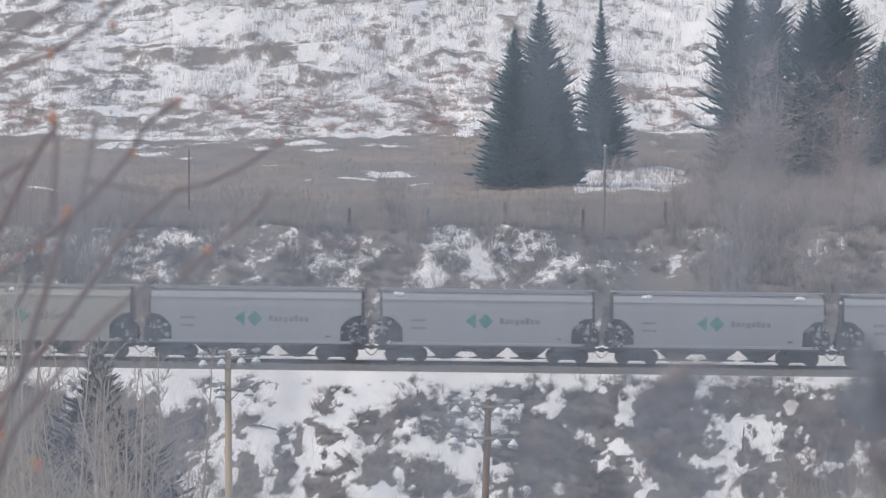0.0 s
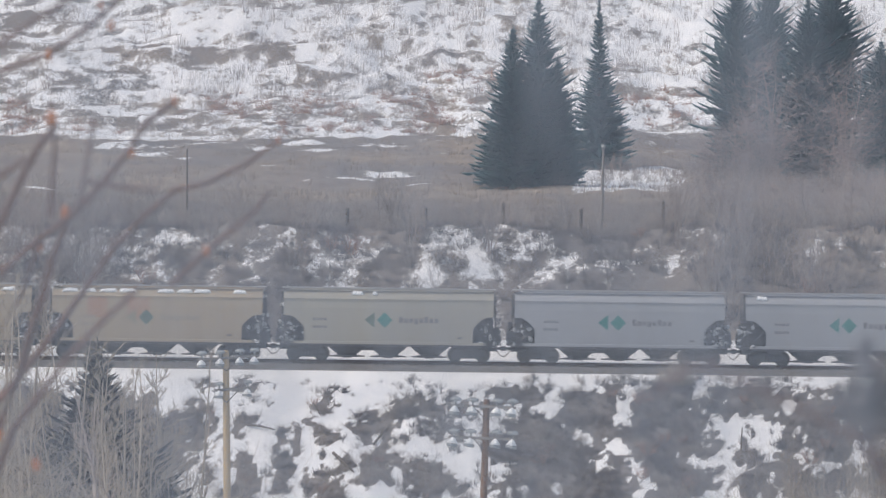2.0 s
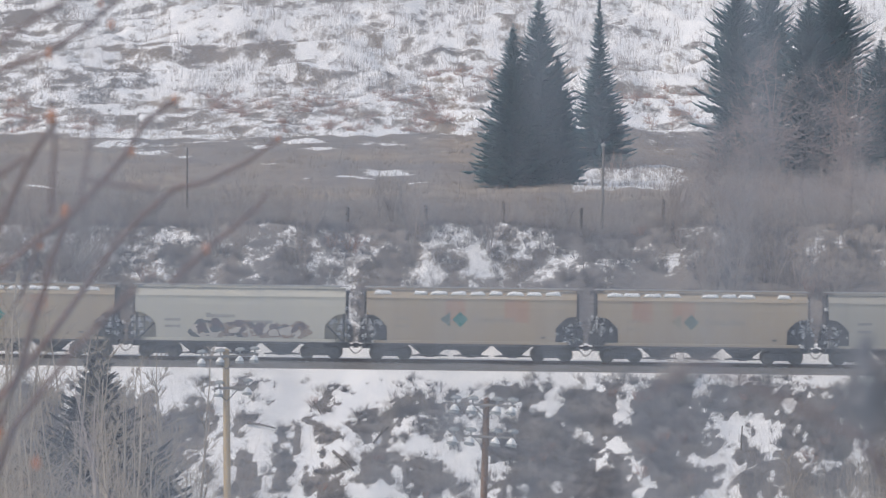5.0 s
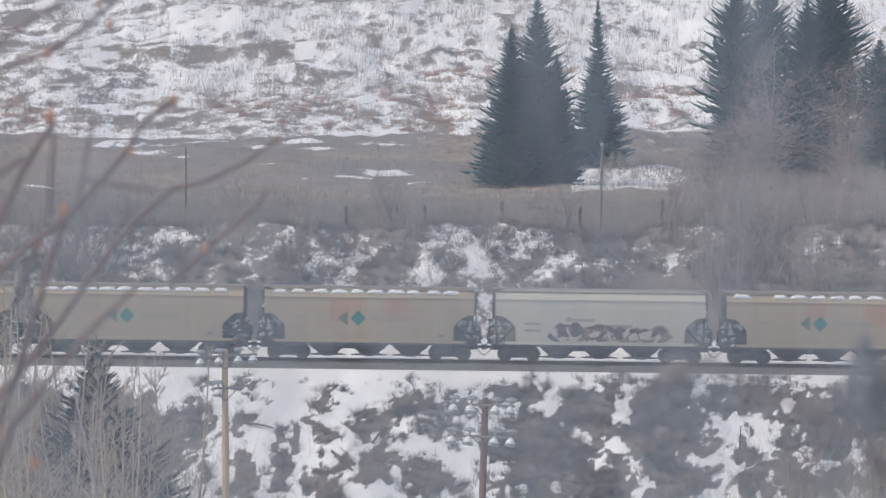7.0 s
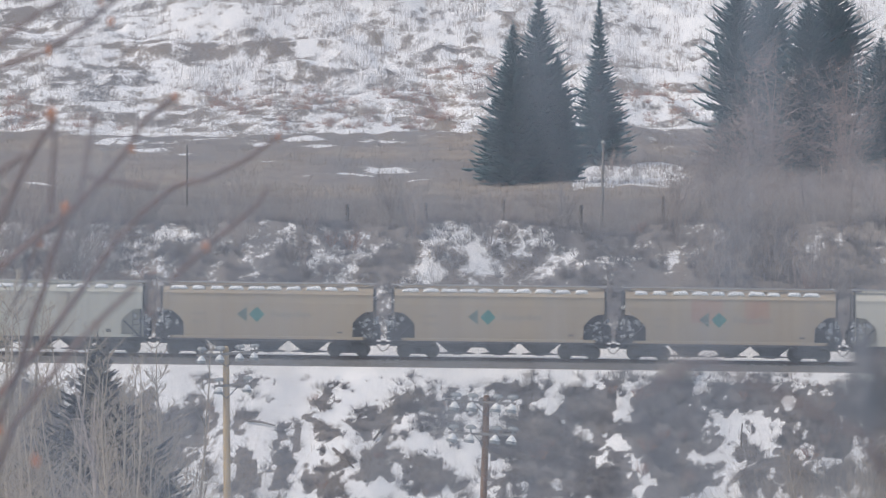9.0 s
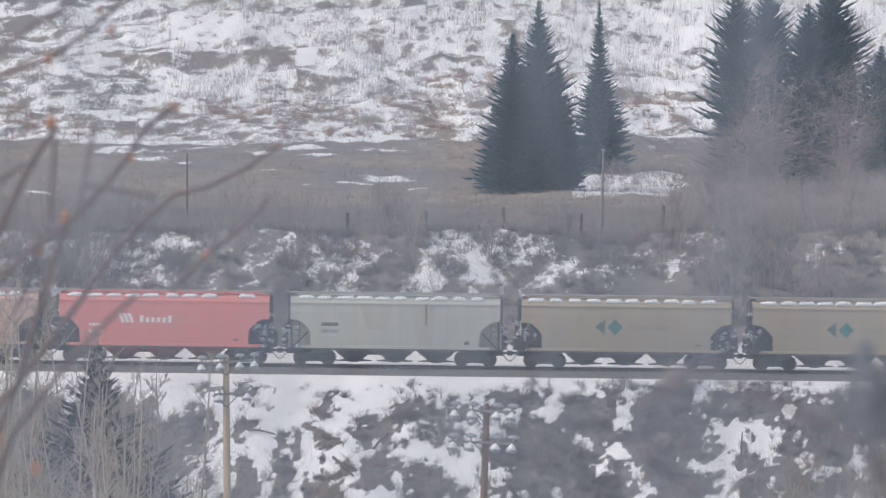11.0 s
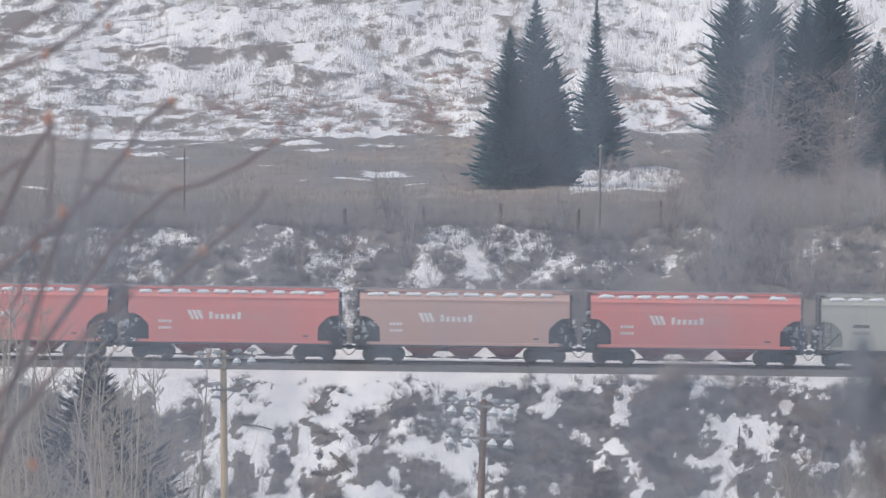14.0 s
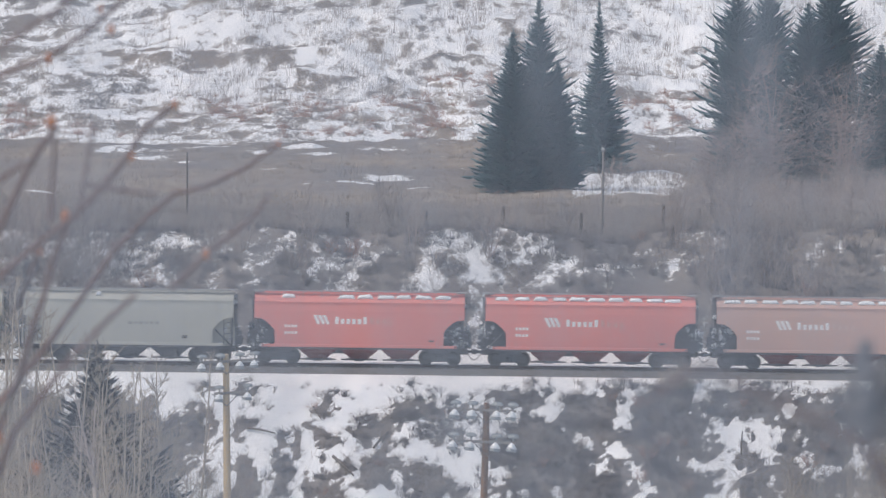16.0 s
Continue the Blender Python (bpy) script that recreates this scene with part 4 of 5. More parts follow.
GREY = "light blue-grey covered hopper car with green arrow and diamond marking"
TAN = "dusty tan covered hopper car, green diamond marking, snowy roof edge"
PATCH = "dusty tan covered hopper car, faded rust-orange panels, snowy roof edge"
RED = "bright red covered hopper car, white leaf emblem, snowy roof edge"
CARS = [
    dict(paint="grey", label=GREY, snow=0.12), dict(paint="grey", label=GREY, snow=0.25), dict(paint="grey", label=GREY, snow=0.15), dict(paint="grey", label=GREY, snow=0.06),
    dict(paint="greytan", label="drab tan-grey covered hopper car with green diamond marking", snow=0.3, worn=1),
    dict(paint="tan", label=PATCH, snow=0.95, panels=[(-4.5, -3.2, 2.6), (-1.9, -0.5, 2.5)], worn=2),
    dict(paint="tan", label=PATCH, snow=0.92, panels=[(-1.7, -0.4, 2.4), (2.1, 3.7, 2.5)], worn=1),
    dict(paint="white", label="off-white covered hopper car with sprayed graffiti along its foot", snow=0.0, marks="graffiti", ends="greytan"),
    dict(paint="tan", label=PATCH, snow=0.95, panels=[(-2.5, -0.5, 2.45), (0.9, 2.5, 2.4)], worn=1),
    dict(paint="tan", label=TAN, snow=0.95, worn=1),
    dict(paint="tan", label=TAN, snow=0.95, worn=1),
    dict(paint="pale", label="pale green-grey covered hopper car, dark number panels, snowy roof edge", snow=0.95, marks="plates", ends="drab", stains=[("drab_wash", -2.3, -0.2, 2.3, 3.92), ("drab_wash", 1.1, 2.7, 1.3, 3.92), ("rust_streak", 1.92, 2.06, 2.6, 3.92), ("rust_streak", 2.3, 2.37, 2.9, 3.92), ("rust_streak", -3.9, -3.8, 3.0, 3.92)]),
    dict(paint="red", label=RED, snow=0.85, marks="leaf"),
    dict(paint="pink", label="sun-faded pinkish-red covered hopper car with pale emblem", snow=0.85, marks="leaf"),
    dict(paint="red", label=RED, snow=0.8, marks="leaf"),
    dict(paint="red", label=RED, snow=0.75, marks="leaf"),
    dict(paint="drab", label="green-grey covered hopper car with faint lettering", snow=0.05, marks="side_text", ends="drab"),
    dict(paint="drab", label="green-grey covered hopper car with faint lettering", snow=0.1, marks="side_text", ends="drab"),
]
train = []
for n_car, spec in enumerate(CARS):
    spec = dict(spec)
    train.append(build_car(spec.pop("paint"), spec.pop("label"), random.Random(100 + n_car), **spec))


# ---------------------------------------------------------------- spruces
def spruce_meshes(rng, height, profile, tiers=46, spray=0.40, lift=0.25, ragged=0.16, gaps=0.04, mat="hazed_needles", reaches=(0.72, 0.86, 0.96, 1.0, 1.06, 1.14), inner=4):
    """Tapered trunk, and a crown of boughs in loose tiers, each set with many small needle sprays.

    profile gives the crown's radius in metres at shares of the height."""
    t = Twigs()
    reach = profile[0][1]
    t.tube([Vector((0.02 * math.sin(k), 0, height * k / 8)) for k in range(9)], reach * 0.045 + 0.08, 0.015, 7)
    qs, rs = [p[0] for p in profile], [p[1] for p in profile]
    up = Vector((0, 0, 1))
    cv, cf = [], []

    def leaflet(p, d, s, length, width):
        b = len(cv)
        mid = p + d * (length * 0.42)
        cv.extend((tuple(p), tuple(mid + s * width - up * (0.25 * width)), tuple(p + d * length), tuple(mid - s * width - up * (0.25 * width))))
        cf.extend(((b, b + 1, b + 2), (b, b + 2, b + 3)))

    def frond(along, side, R, q):
        """A solid tapering bough: a ridge, two toothed edges and a hanging underside."""
        m = max(4, int(R / (spray * 0.8)))
        wide, deep = 0.10 + 0.13 * R, 0.14 + 0.14 * R * (1 - 0.5 * q)
        first = len(cv)
        for j in range(m + 1):
            u = 0.12 + 0.88 * j / m
            p = along(u)
            f = (1 - u) ** 0.55 + 0.03
            a, b, c = (f * rng.uniform(0.35, 1.30) for _ in range(3))
            cv.extend((tuple(p + up * 0.02), tuple(p + side * (wide * a) - up * (0.35 * wide * a)), tuple(p - up * (deep * c)), tuple(p - side * (wide * b) - up * (0.35 * wide * b))))
        for j in range(m):
            for k in range(4):
                x, y = first + 4 * j + k, first + 4 * j + (k + 1) % 4
                cf.append((x, y, y + 4, x + 4))
        for j in range(m):
            u = 0.2 + 0.78 * (j + rng.random()) / m
            p = along(u)
            f = (1 - u) ** 0.75 + 0.1
            d = (along(min(1, u + 0.1)) - along(u - 0.1)).normalized()
            for sgn in (-1, 1):
                o = p + side * (sgn * wide * f * rng.uniform(0.2, 0.9)) - up * (deep * f * rng.uniform(0.1, 0.8))
                dd = (d * rng.uniform(0.5, 1.0) + side * (sgn * rng.uniform(0.1, 0.9)) - up * rng.uniform(-0.1, 0.6)).normalized()
                ln = spray * rng.uniform(0.5, 1.0) * (1 - 0.4 * q)
                leaflet(o, dd, dd.cross(up).normalized(), ln, ln * rng.uniform(0.3, 0.5))
    for k in range(tiers):
        lush = 1.0 + ragged * math.sin(k * 2.4 + rng.random())
        n = max(5, int(5 + 2.2 * float(np.interp((k + 0.5) / tiers, qs, rs))))
        off = rng.random() * 6.28
        for i in range(n + inner):
            if i < n and rng.random() < gaps:
                continue
            q = min(max((k + 0.5 + rng.uniform(-0.55, 0.55)) / tiers, 0.01), 0.985)
            R = float(np.interp(q, qs, rs)) * lush * (rng.choice(reaches) if i < n else rng.uniform(0.42, 0.66))
            a = off + 2 * math.pi * (i + rng.uniform(-0.35, 0.35)) / n
            rise = lift * (0.25 + 1.5 * q) - 0.30 * (1 - q) ** 2 + rng.uniform(-0.10, 0.10)
            flat = Vector((math.cos(a), math.sin(a), 0))
            start = Vector((0, 0, height * q - rise * R * 0.55))
            sag, tip = 0.08 * R, 0.05 * R * rng.uniform(0.2, 1.8)

            def along(w):
                return start + flat * (R * w) + up * (rise * R * w - sag * math.sin(math.pi * w) + tip * w * w * w)
            t.tube([along(0), along(0.3)], 0.012 + 0.008 * R, 0.01)
            frond(along, Vector((-math.sin(a), math.cos(a), 0)), R, q)
    for i in range(14):
        z = height * (0.94 + 0.065 * i / 13)
        a = i * 2.4
        d = Vector((math.cos(a) * 0.5, math.sin(a) * 0.5, 1)).normalized()
        leaflet(Vector((0, 0, z)), d, Vector((-math.sin(a), math.cos(a), 0)), spray * 0.8, spray * 0.13)
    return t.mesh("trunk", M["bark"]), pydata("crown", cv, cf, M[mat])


def spruce(place, meshes, turn, label, size=1.0, width=1.0):
    root = tagged(new("spruce_tree"), label, "spruce tree", "spruces")
    root.matrix_basis = Matrix.Translation(Vector(place) - Vector((0, 0, 0.15))) @ Matrix.Rotation(radians(turn), 4, "Z")
    for n, me in zip(("trunk", "crown"), meshes):
        hang(n, me, root, Matrix.Diagonal((size * width, size * width, size, 1)))
    return root


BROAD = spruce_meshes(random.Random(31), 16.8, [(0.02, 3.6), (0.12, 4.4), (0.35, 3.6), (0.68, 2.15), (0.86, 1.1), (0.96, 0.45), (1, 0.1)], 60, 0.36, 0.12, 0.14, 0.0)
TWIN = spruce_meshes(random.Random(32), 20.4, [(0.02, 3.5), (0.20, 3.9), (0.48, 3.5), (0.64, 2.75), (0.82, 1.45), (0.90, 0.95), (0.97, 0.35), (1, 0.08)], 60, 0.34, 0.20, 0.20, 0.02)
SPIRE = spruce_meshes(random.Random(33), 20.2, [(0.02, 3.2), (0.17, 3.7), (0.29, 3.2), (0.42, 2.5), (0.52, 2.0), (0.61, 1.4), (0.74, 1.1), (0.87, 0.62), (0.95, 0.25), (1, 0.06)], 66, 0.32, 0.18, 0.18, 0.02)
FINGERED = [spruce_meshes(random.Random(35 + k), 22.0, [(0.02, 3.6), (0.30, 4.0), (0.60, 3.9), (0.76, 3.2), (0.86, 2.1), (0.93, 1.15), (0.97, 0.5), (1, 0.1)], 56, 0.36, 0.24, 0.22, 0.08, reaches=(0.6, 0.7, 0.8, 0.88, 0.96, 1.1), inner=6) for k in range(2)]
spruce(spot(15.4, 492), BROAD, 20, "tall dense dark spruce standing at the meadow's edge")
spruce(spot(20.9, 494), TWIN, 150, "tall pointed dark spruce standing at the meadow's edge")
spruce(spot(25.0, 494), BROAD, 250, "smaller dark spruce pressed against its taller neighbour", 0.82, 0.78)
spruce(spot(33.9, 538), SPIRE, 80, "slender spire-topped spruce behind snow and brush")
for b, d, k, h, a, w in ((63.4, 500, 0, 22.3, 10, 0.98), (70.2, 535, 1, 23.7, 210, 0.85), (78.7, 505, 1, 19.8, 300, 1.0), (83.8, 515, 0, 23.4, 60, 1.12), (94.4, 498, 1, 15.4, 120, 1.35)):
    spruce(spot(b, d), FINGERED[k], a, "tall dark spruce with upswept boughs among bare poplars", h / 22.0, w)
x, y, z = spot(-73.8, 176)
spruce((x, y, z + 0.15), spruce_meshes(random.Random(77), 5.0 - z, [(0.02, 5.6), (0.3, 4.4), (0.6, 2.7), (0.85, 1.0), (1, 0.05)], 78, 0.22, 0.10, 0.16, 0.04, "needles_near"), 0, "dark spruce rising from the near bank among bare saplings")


# ---------------------------------------------------------------- bare trees and shrubs
def bare_tree_meshes(rng, height, spread, mat, stems=1, density=1.0, thick=1.0, climb=(0.5, 1.3), wander=0.16, round_top=False):
    trunk, limbs = Twigs(), Twigs()
    for s in range(stems):
        base = Vector((rng.uniform(-0.3, 0.3), rng.uniform(-0.3, 0.3), 0)) * (stems > 1)
        pts, _ = bent(base, Vector((rng.uniform(-0.12, 0.12), rng.uniform(-0.12, 0.12), 1)), height * rng.uniform(0.85, 1), rng, 9, 0.05, 0.03)
        r = (0.0055 * height + 0.015) * thick
        trunk.tube(pts, r, 0.012, 6)
        for k in range(int(24 * density)):
            q = rng.uniform(0.12, 0.98)
            i = min(int(q * 9), 8)
            p = pts[i].lerp(pts[i + 1], q * 9 - i)
            a = rng.random() * 6.283
            L = spread * (0.3 + 0.8 * math.sin(math.pi * q ** 0.8) if round_top else 1.05 - q) * rng.uniform(0.5, 1.2) + 0.3
            lp, ld = bent(p, Vector((math.cos(a), math.sin(a), rng.uniform(*climb))), L, rng, 4, wander, 0.06)
            limbs.tube(lp, r * 0.42 * (1.1 - q) + 0.008, 0.006)
            for j in range(int(6 * density)):
                w = rng.uniform(0.25, 1)
                ii = min(int(w * 4), 3)
                tp = lp[ii].lerp(lp[ii + 1], w * 4 - ii)
                aa = rng.random() * 6.283
                sp, sd = bent(tp, ld + Vector((math.cos(aa), math.sin(aa), rng.uniform(0, 0.9))) * 0.8, L * rng.uniform(0.2, 0.5), rng, 2, 0.22, 0.05)
                limbs.tube(sp, 0.012, 0.006)
                for _ in range(2):
                    aa = rng.random() * 6.283
                    s2, _ = bent(sp[rng.randint(1, 2)], sd + Vector((math.cos(aa), math.sin(aa), 0.3)) * 0.8, L * rng.uniform(0.1, 0.25), rng, 1, 0.25)
                    limbs.tube(s2, 0.010, 0.004)
    return trunk.mesh("trunk", mat, True), limbs.mesh("crown", mat)


def shrub_mesh(rng, height, spread, mat, stems=34, r=0.011, fork=4):
    t = Twigs()
    for s in range(stems):
        a = rng.random() * 6.283
        p = Vector((math.cos(a), math.sin(a), 0)) * rng.random() * spread * 0.25
        lean = rng.uniform(0.05, 1.0) * spread / height
        pts, d = bent(p, Vector((math.cos(a) * lean, math.sin(a) * lean, 1)), height * rng.uniform(0.55, 1.05), rng, 3, 0.16)
        t.tube(pts, r, r * 0.45)
        for _ in range(fork):
            i = rng.randint(1, 3)
            aa = rng.random() * 6.283
            sp, d2 = bent(pts[i], d + Vector((math.cos(aa), math.sin(aa), 0.2)) * 0.9, height * rng.uniform(0.15, 0.4), rng, 2, 0.25)
            t.tube(sp, r * 0.6, r * 0.3)
            aa = rng.random() * 6.283
            s2, _ = bent(sp[1], d2 + Vector((math.cos(aa), math.sin(aa), 0.3)), height * rng.uniform(0.08, 0.25), rng, 1, 0.3)
            t.tube(s2, r * 0.5, r * 0.25)
    return t.mesh("shrub", mat)


SHRUB = [shrub_mesh(random.Random(50 + k), 1.6, 1.3, M[m], 19, 0.018, 4) for k, m in enumerate(("twig", "twig", "twig_red", "twig"))]
TALL = [shrub_mesh(random.Random(60 + k), 3.2, 1.3, M[m], 15, 0.015, 5) for k, m in enumerate(("twig", "twig_pale", "twig_pale"))]


def spikes(name, label, base, direc, length, width, mat, category="brush"):
    """Very many thin tapering twigs as one mesh: base points, directions, lengths and half widths as arrays."""
    n = len(base)
    side = np.cross(direc, np.array([0.3, 0.9, 0.1]))
    side /= np.linalg.norm(side, axis=1)[:, None] + 1e-9
    oth = np.cross(direc, side)
    w = width[:, None]
    v = np.stack([base + side * w, base - side * w * 0.5 + oth * w * 0.87, base - side * w * 0.5 - oth * w * 0.87, base + direc * length[:, None]], 1).reshape(-1, 3)
    i = np.arange(n) * 4
    f = np.stack([np.stack([i, i + 1, i + 3], 1), np.stack([i + 1, i + 2, i + 3], 1), np.stack([i + 2, i, i + 3], 1)], 1).reshape(-1, 3)
    me = bpy.data.meshes.new(name)
    me.vertices.add(len(v))
    me.vertices.foreach_set("co", v.astype(np.float32).ravel())
    me.loops.add(len(f) * 3)
    me.loops.foreach_set("vertex_index", f.astype(np.int32).ravel())
    me.polygons.add(len(f))
    me.polygons.foreach_set("loop_start", (np.arange(len(f)) * 3).astype(np.int32))
    me.update(calc_edges=True)
    me.materials.append(mat)
    return tagged(new(name, me), label, category, kind="stuff")


def brushwood(name, label, x, y, size, mat, seed, stems=26, width=0.012, upright=0.8):
    """Low clumps of bare brush: stems fan out from each foot, and side twigs leave the stems."""
    r = np.random.RandomState(seed)
    n = len(x)
    z = ground(x, y) - 0.05
    foot = np.repeat(np.stack([x, y, z], 1), stems, 0)
    s = np.repeat(size, stems)
    m = n * stems
    a = r.uniform(0, 2 * np.pi, m)
    out = r.uniform(0, 1, m)
    foot = foot + np.stack([np.cos(a), np.sin(a), np.zeros(m)], 1) * (out * s * 0.35)[:, None]
    d = np.stack([np.cos(a) * out * 0.9, np.sin(a) * out * 0.9, np.full(m, upright)], 1) + r.normal(0, 0.18, (m, 3))
    d /= np.linalg.norm(d, axis=1)[:, None]
    L = s * r.uniform(0.5, 1.1, m)
    q = r.uniform(0.25, 0.9, (m, 1))
    parts = [(foot, d, L, np.full(m, width))]
    for k in range(1):
        p = foot + d * (L * q[:, k])[:, None]
        d2 = d * 0.7 + r.normal(0, 0.5, (m, 3)) + np.array([0, 0, 0.1])
        d2 /= np.linalg.norm(d2, axis=1)[:, None]
        parts.append((p, d2, L * r.uniform(0.25, 0.5, m), np.full(m, width * 0.6)))
    return spikes(name, label, *[np.concatenate([p[j] for p in parts]) for j in range(4)], mat)


def put_shrub(x, y, mesh, s, rng, name, label, group, flat=1.0):
    ob = tagged(new(name, mesh), label, "shrub", group)
    ob.matrix_basis = pose(x, y, at_ground(x, y) - 0.08, 0, 0, rng.uniform(0, 360)) @ Matrix.Diagonal((s, s, s * flat, 1))
    return ob


rng = random.Random(7)


def slope_spots(n, seed, strict):
    r = np.random.RandomState(seed)
    y = r.uniform(282, 297.0, n)
    b = r.uniform(-101, 101, n)
    x = b * y / 1000
    e = -(ground(x, y) - GRADE * x) + 0.2
    keep = (e > 0.75) & (r.uniform(0, 0.55, n) + strict < brushy(b, e))
    return x[keep], y[keep], e[keep]


for x, y, e in list(zip(*slope_spots(6600, 71, 0.1)))[:110]:
    s = rng.uniform(0.55, 1.05) if e > 2.0 else rng.uniform(0.3, 0.55)
    put_shrub(float(x), float(y), SHRUB[rng.randrange(4)], s * (0.85 if x > 2 else 0.5), rng, "shrub", "leafless grey-brown shrub on the snowy embankment", "embankment shrubs", 0.8)
x, y, e = slope_spots(12500, 72, 0.0)
size = np.where(e > 2.0, 0.42, np.where(x > 2, 0.40, 0.28)) * np.random.RandomState(1).uniform(0.5, 1.7, len(x)) * (0.45 + 1.1 * vnoise(x / 1.1, y / 0.9, 46))
brown = vnoise(x / 1.7, y / 1.3, 47) > 0.60
brushwood("embankment_brush", "dense leafless dark brush over the embankment snow", x[~brown], y[~brown], size[~brown], M["twig_dark"], 73, 16, 0.012, 0.7)
brushwood("embankment_brush", "patches of tawny leafless brush over the embankment snow", x[brown], y[brown], size[brown], M["twig"], 74, 16, 0.012, 0.7)
for b, y, k, s in ((49.3, 296.3, 1, 0.62), (50.6, 296.0, 0, 0.70), (51.8, 296.4, 2, 0.55), (38.0, 296.2, 0, 0.40)):
    put_shrub(b * y / 1000, y, TALL[k], s, rng, "sapling_clump", "thin leafless saplings at the top of the embankment", "embankment saplings")


def fallen_log(b0, y0, b1, y1, r):
    """Bleached windfall lying down the slope, with two broken stubs."""
    a, b = (Vector((q * y / 1000, y, at_ground(q * y / 1000, y) + r + 0.08)) for q, y in ((b0, y0), (b1, y1)))
    bm = bmesh.new()
    c = a.lerp(b, 0.5) + Vector((0, 0, 0.05))
    rod(bm, a, c, r, r * 0.8, 7)
    rod(bm, c, b, r * 0.8, r * 0.5, 7)
    rod(bm, a.lerp(b, 0.35), a.lerp(b, 0.5) + Vector((0.1, -0.1, 0.35)), r * 0.4, r * 0.15, 5)
    rod(bm, a.lerp(b, 0.7), a.lerp(b, 0.8) + Vector((-0.15, -0.05, 0.3)), r * 0.35, r * 0.1, 5)
    tagged(new("fallen_log", make_mesh("fallen_log", bm, M["post"])), "dark broken log lying on the snowy embankment", "log", "fallen logs")


for b0, y0, b1, y1, r in ((-23.2, 288.1, -18.8, 286.3, 0.10), (-22.0, 287.8, -19.6, 286.6, 0.07), (-41.7, 291.0, -35.6, 290.3, 0.09), (-14.5, 289.5, -11.5, 291.0, 0.09), (-27.5, 293.6, -25.8, 292.2, 0.06)):
    fallen_log(b0, y0, b1, y1, r)
x = np.array([49.2, 49.8, 50.4, 51.0, 51.6, 52.6, 48.4]) * 0.2962
brushwood("tan_brush", "pale tan brush at the top of the embankment", x, np.array([296.2, 296.0, 296.3, 296.1, 296.2, 296.0, 296.1]), np.array([1.5, 1.9, 2.0, 1.7, 1.6, 1.1, 1.0]), M["twig_tan"], 92, 46, 0.011, 1.5)
# scrub and saplings on the bank behind the line
for _ in range(50):
    y = rng.uniform(307.0, 320)
    b = rng.uniform(-100, 100)
    put_shrub(b * y / 1000, y, SHRUB[rng.randrange(4)], rng.uniform(0.5, 1.0), rng, "shrub", "leafless dark shrub on the bank behind the rails", "bank shrubs")
for _ in range(110):
    y = rng.uniform(307, 324)
    b = rng.choice((rng.uniform(-100, 100), rng.uniform(48, 100), rng.uniform(-98, -70)))
    put_shrub(b * y / 1000, y, TALL[rng.randrange(3)], rng.uniform(0.6, 1.25), rng, "sapling_clump", "thin leafless saplings on the snowy bank", "bank saplings", 1.1)
r = np.random.RandomState(81)
y = r.uniform(305.6, 319.5, 4200)
b = r.uniform(-101, 101, 4200)
keep = drifts(b, y) * -0.35 + vnoise(b / 4.0, y / 2.2, 43) * 0.6 + vnoise(b / 1.4, y / 1.2, 44) * 0.4 > 0.34 - 0.05 * np.clip((-10 - b) / 10, 0, 1) + 0.02 * np.clip((b - 5) / 10, 0, 1) + 0.04 * np.clip((b - 28) / 10, 0, 1) - 0.03 * np.clip((b - 60) / 20, 0, 1)
brushwood("bank_brush", "dense dark leafless brush on the bank", (b * y / 1000)[keep], y[keep], r.uniform(0.3, 0.9, keep.sum()), M["twig_dark"], 82, 13, 0.014)
# thickets along the top of the bank
y = 319.5 + 40 * r.rand(1900) ** 1.6
b = r.uniform(-101, 101, 1900)
brushwood("bank_top_thicket", "grey-brown thicket along the top of the bank", b * y / 1000, y, r.uniform(0.7, 1.7, 1900), M["twig"], 83, 18, 0.013, 1.2)
# undergrowth below the poplars and spruces
y = 326 + 150 * r.rand(2600) ** 0.8
b = 50 + 51 * r.rand(2600) ** 0.85
tall = np.interp(y, [326, 400, 476], [0.9, 1.8, 3.0]) * np.clip((b - 47) / 8, 0.3, 1)
brushwood("poplar_undergrowth", "tangled grey leafless undergrowth below the poplars", b * y / 1000, y, tall * r.uniform(0.4, 1.0, 2600) * (0.4 + 1.0 * vnoise(b / 4.5, y / 18, 88)), M["twig_mauve"], 84, 20, 0.014, 0.75)
y = r.uniform(470, 545, 210)
b = r.uniform(29, 57, 210)
brushwood("meadow_brush", "thin leafless brush standing in a snowy hollow", b * y / 1000, y, r.uniform(0.4, 1.7, 210), M["twig_mauve"], 91, 9, 0.02, 1.0)
# scrub on the hillside: rust-coloured clumps low down, grey saplings higher up
y = 634 + 62 * r.rand(2600) ** 1.2
b = r.uniform(-101, 101, 2600)
near_rust = patches(b, y, [(-90, 652, 8, 14), (-76, 640, 5, 8), (-45, 668, 10, 13), (-27, 665, 8, 13), (-32, 645, 4, 7), (-7, 668, 9, 12), (-2, 652, 7, 9), (-18, 646, 7, 7), (46, 660, 9, 12), (6, 690, 8, 9)])
keep = near_rust * 0.7 + vnoise(b / 1.6, y / 5, 61) > 0.62
brushwood("hill_scrub", "low rust-brown scrub on the snowy hillside", (b * y / 1000)[keep], y[keep], r.uniform(0.5, 1.5, keep.sum()), M["twig_red"], 87, 22, 0.026, 0.5)
y = 672 + 110 * r.rand(5200)
b = r.uniform(-101, 101, 5200)
keep = vnoise(b / 6, y / 26, 62) * 0.6 + vnoise(b / 1.7, y / 9, 63) * 0.4 + 0.12 * patches(b, y, [(-30, 718, 22, 40), (50, 730, 40, 45)]) > 0.50
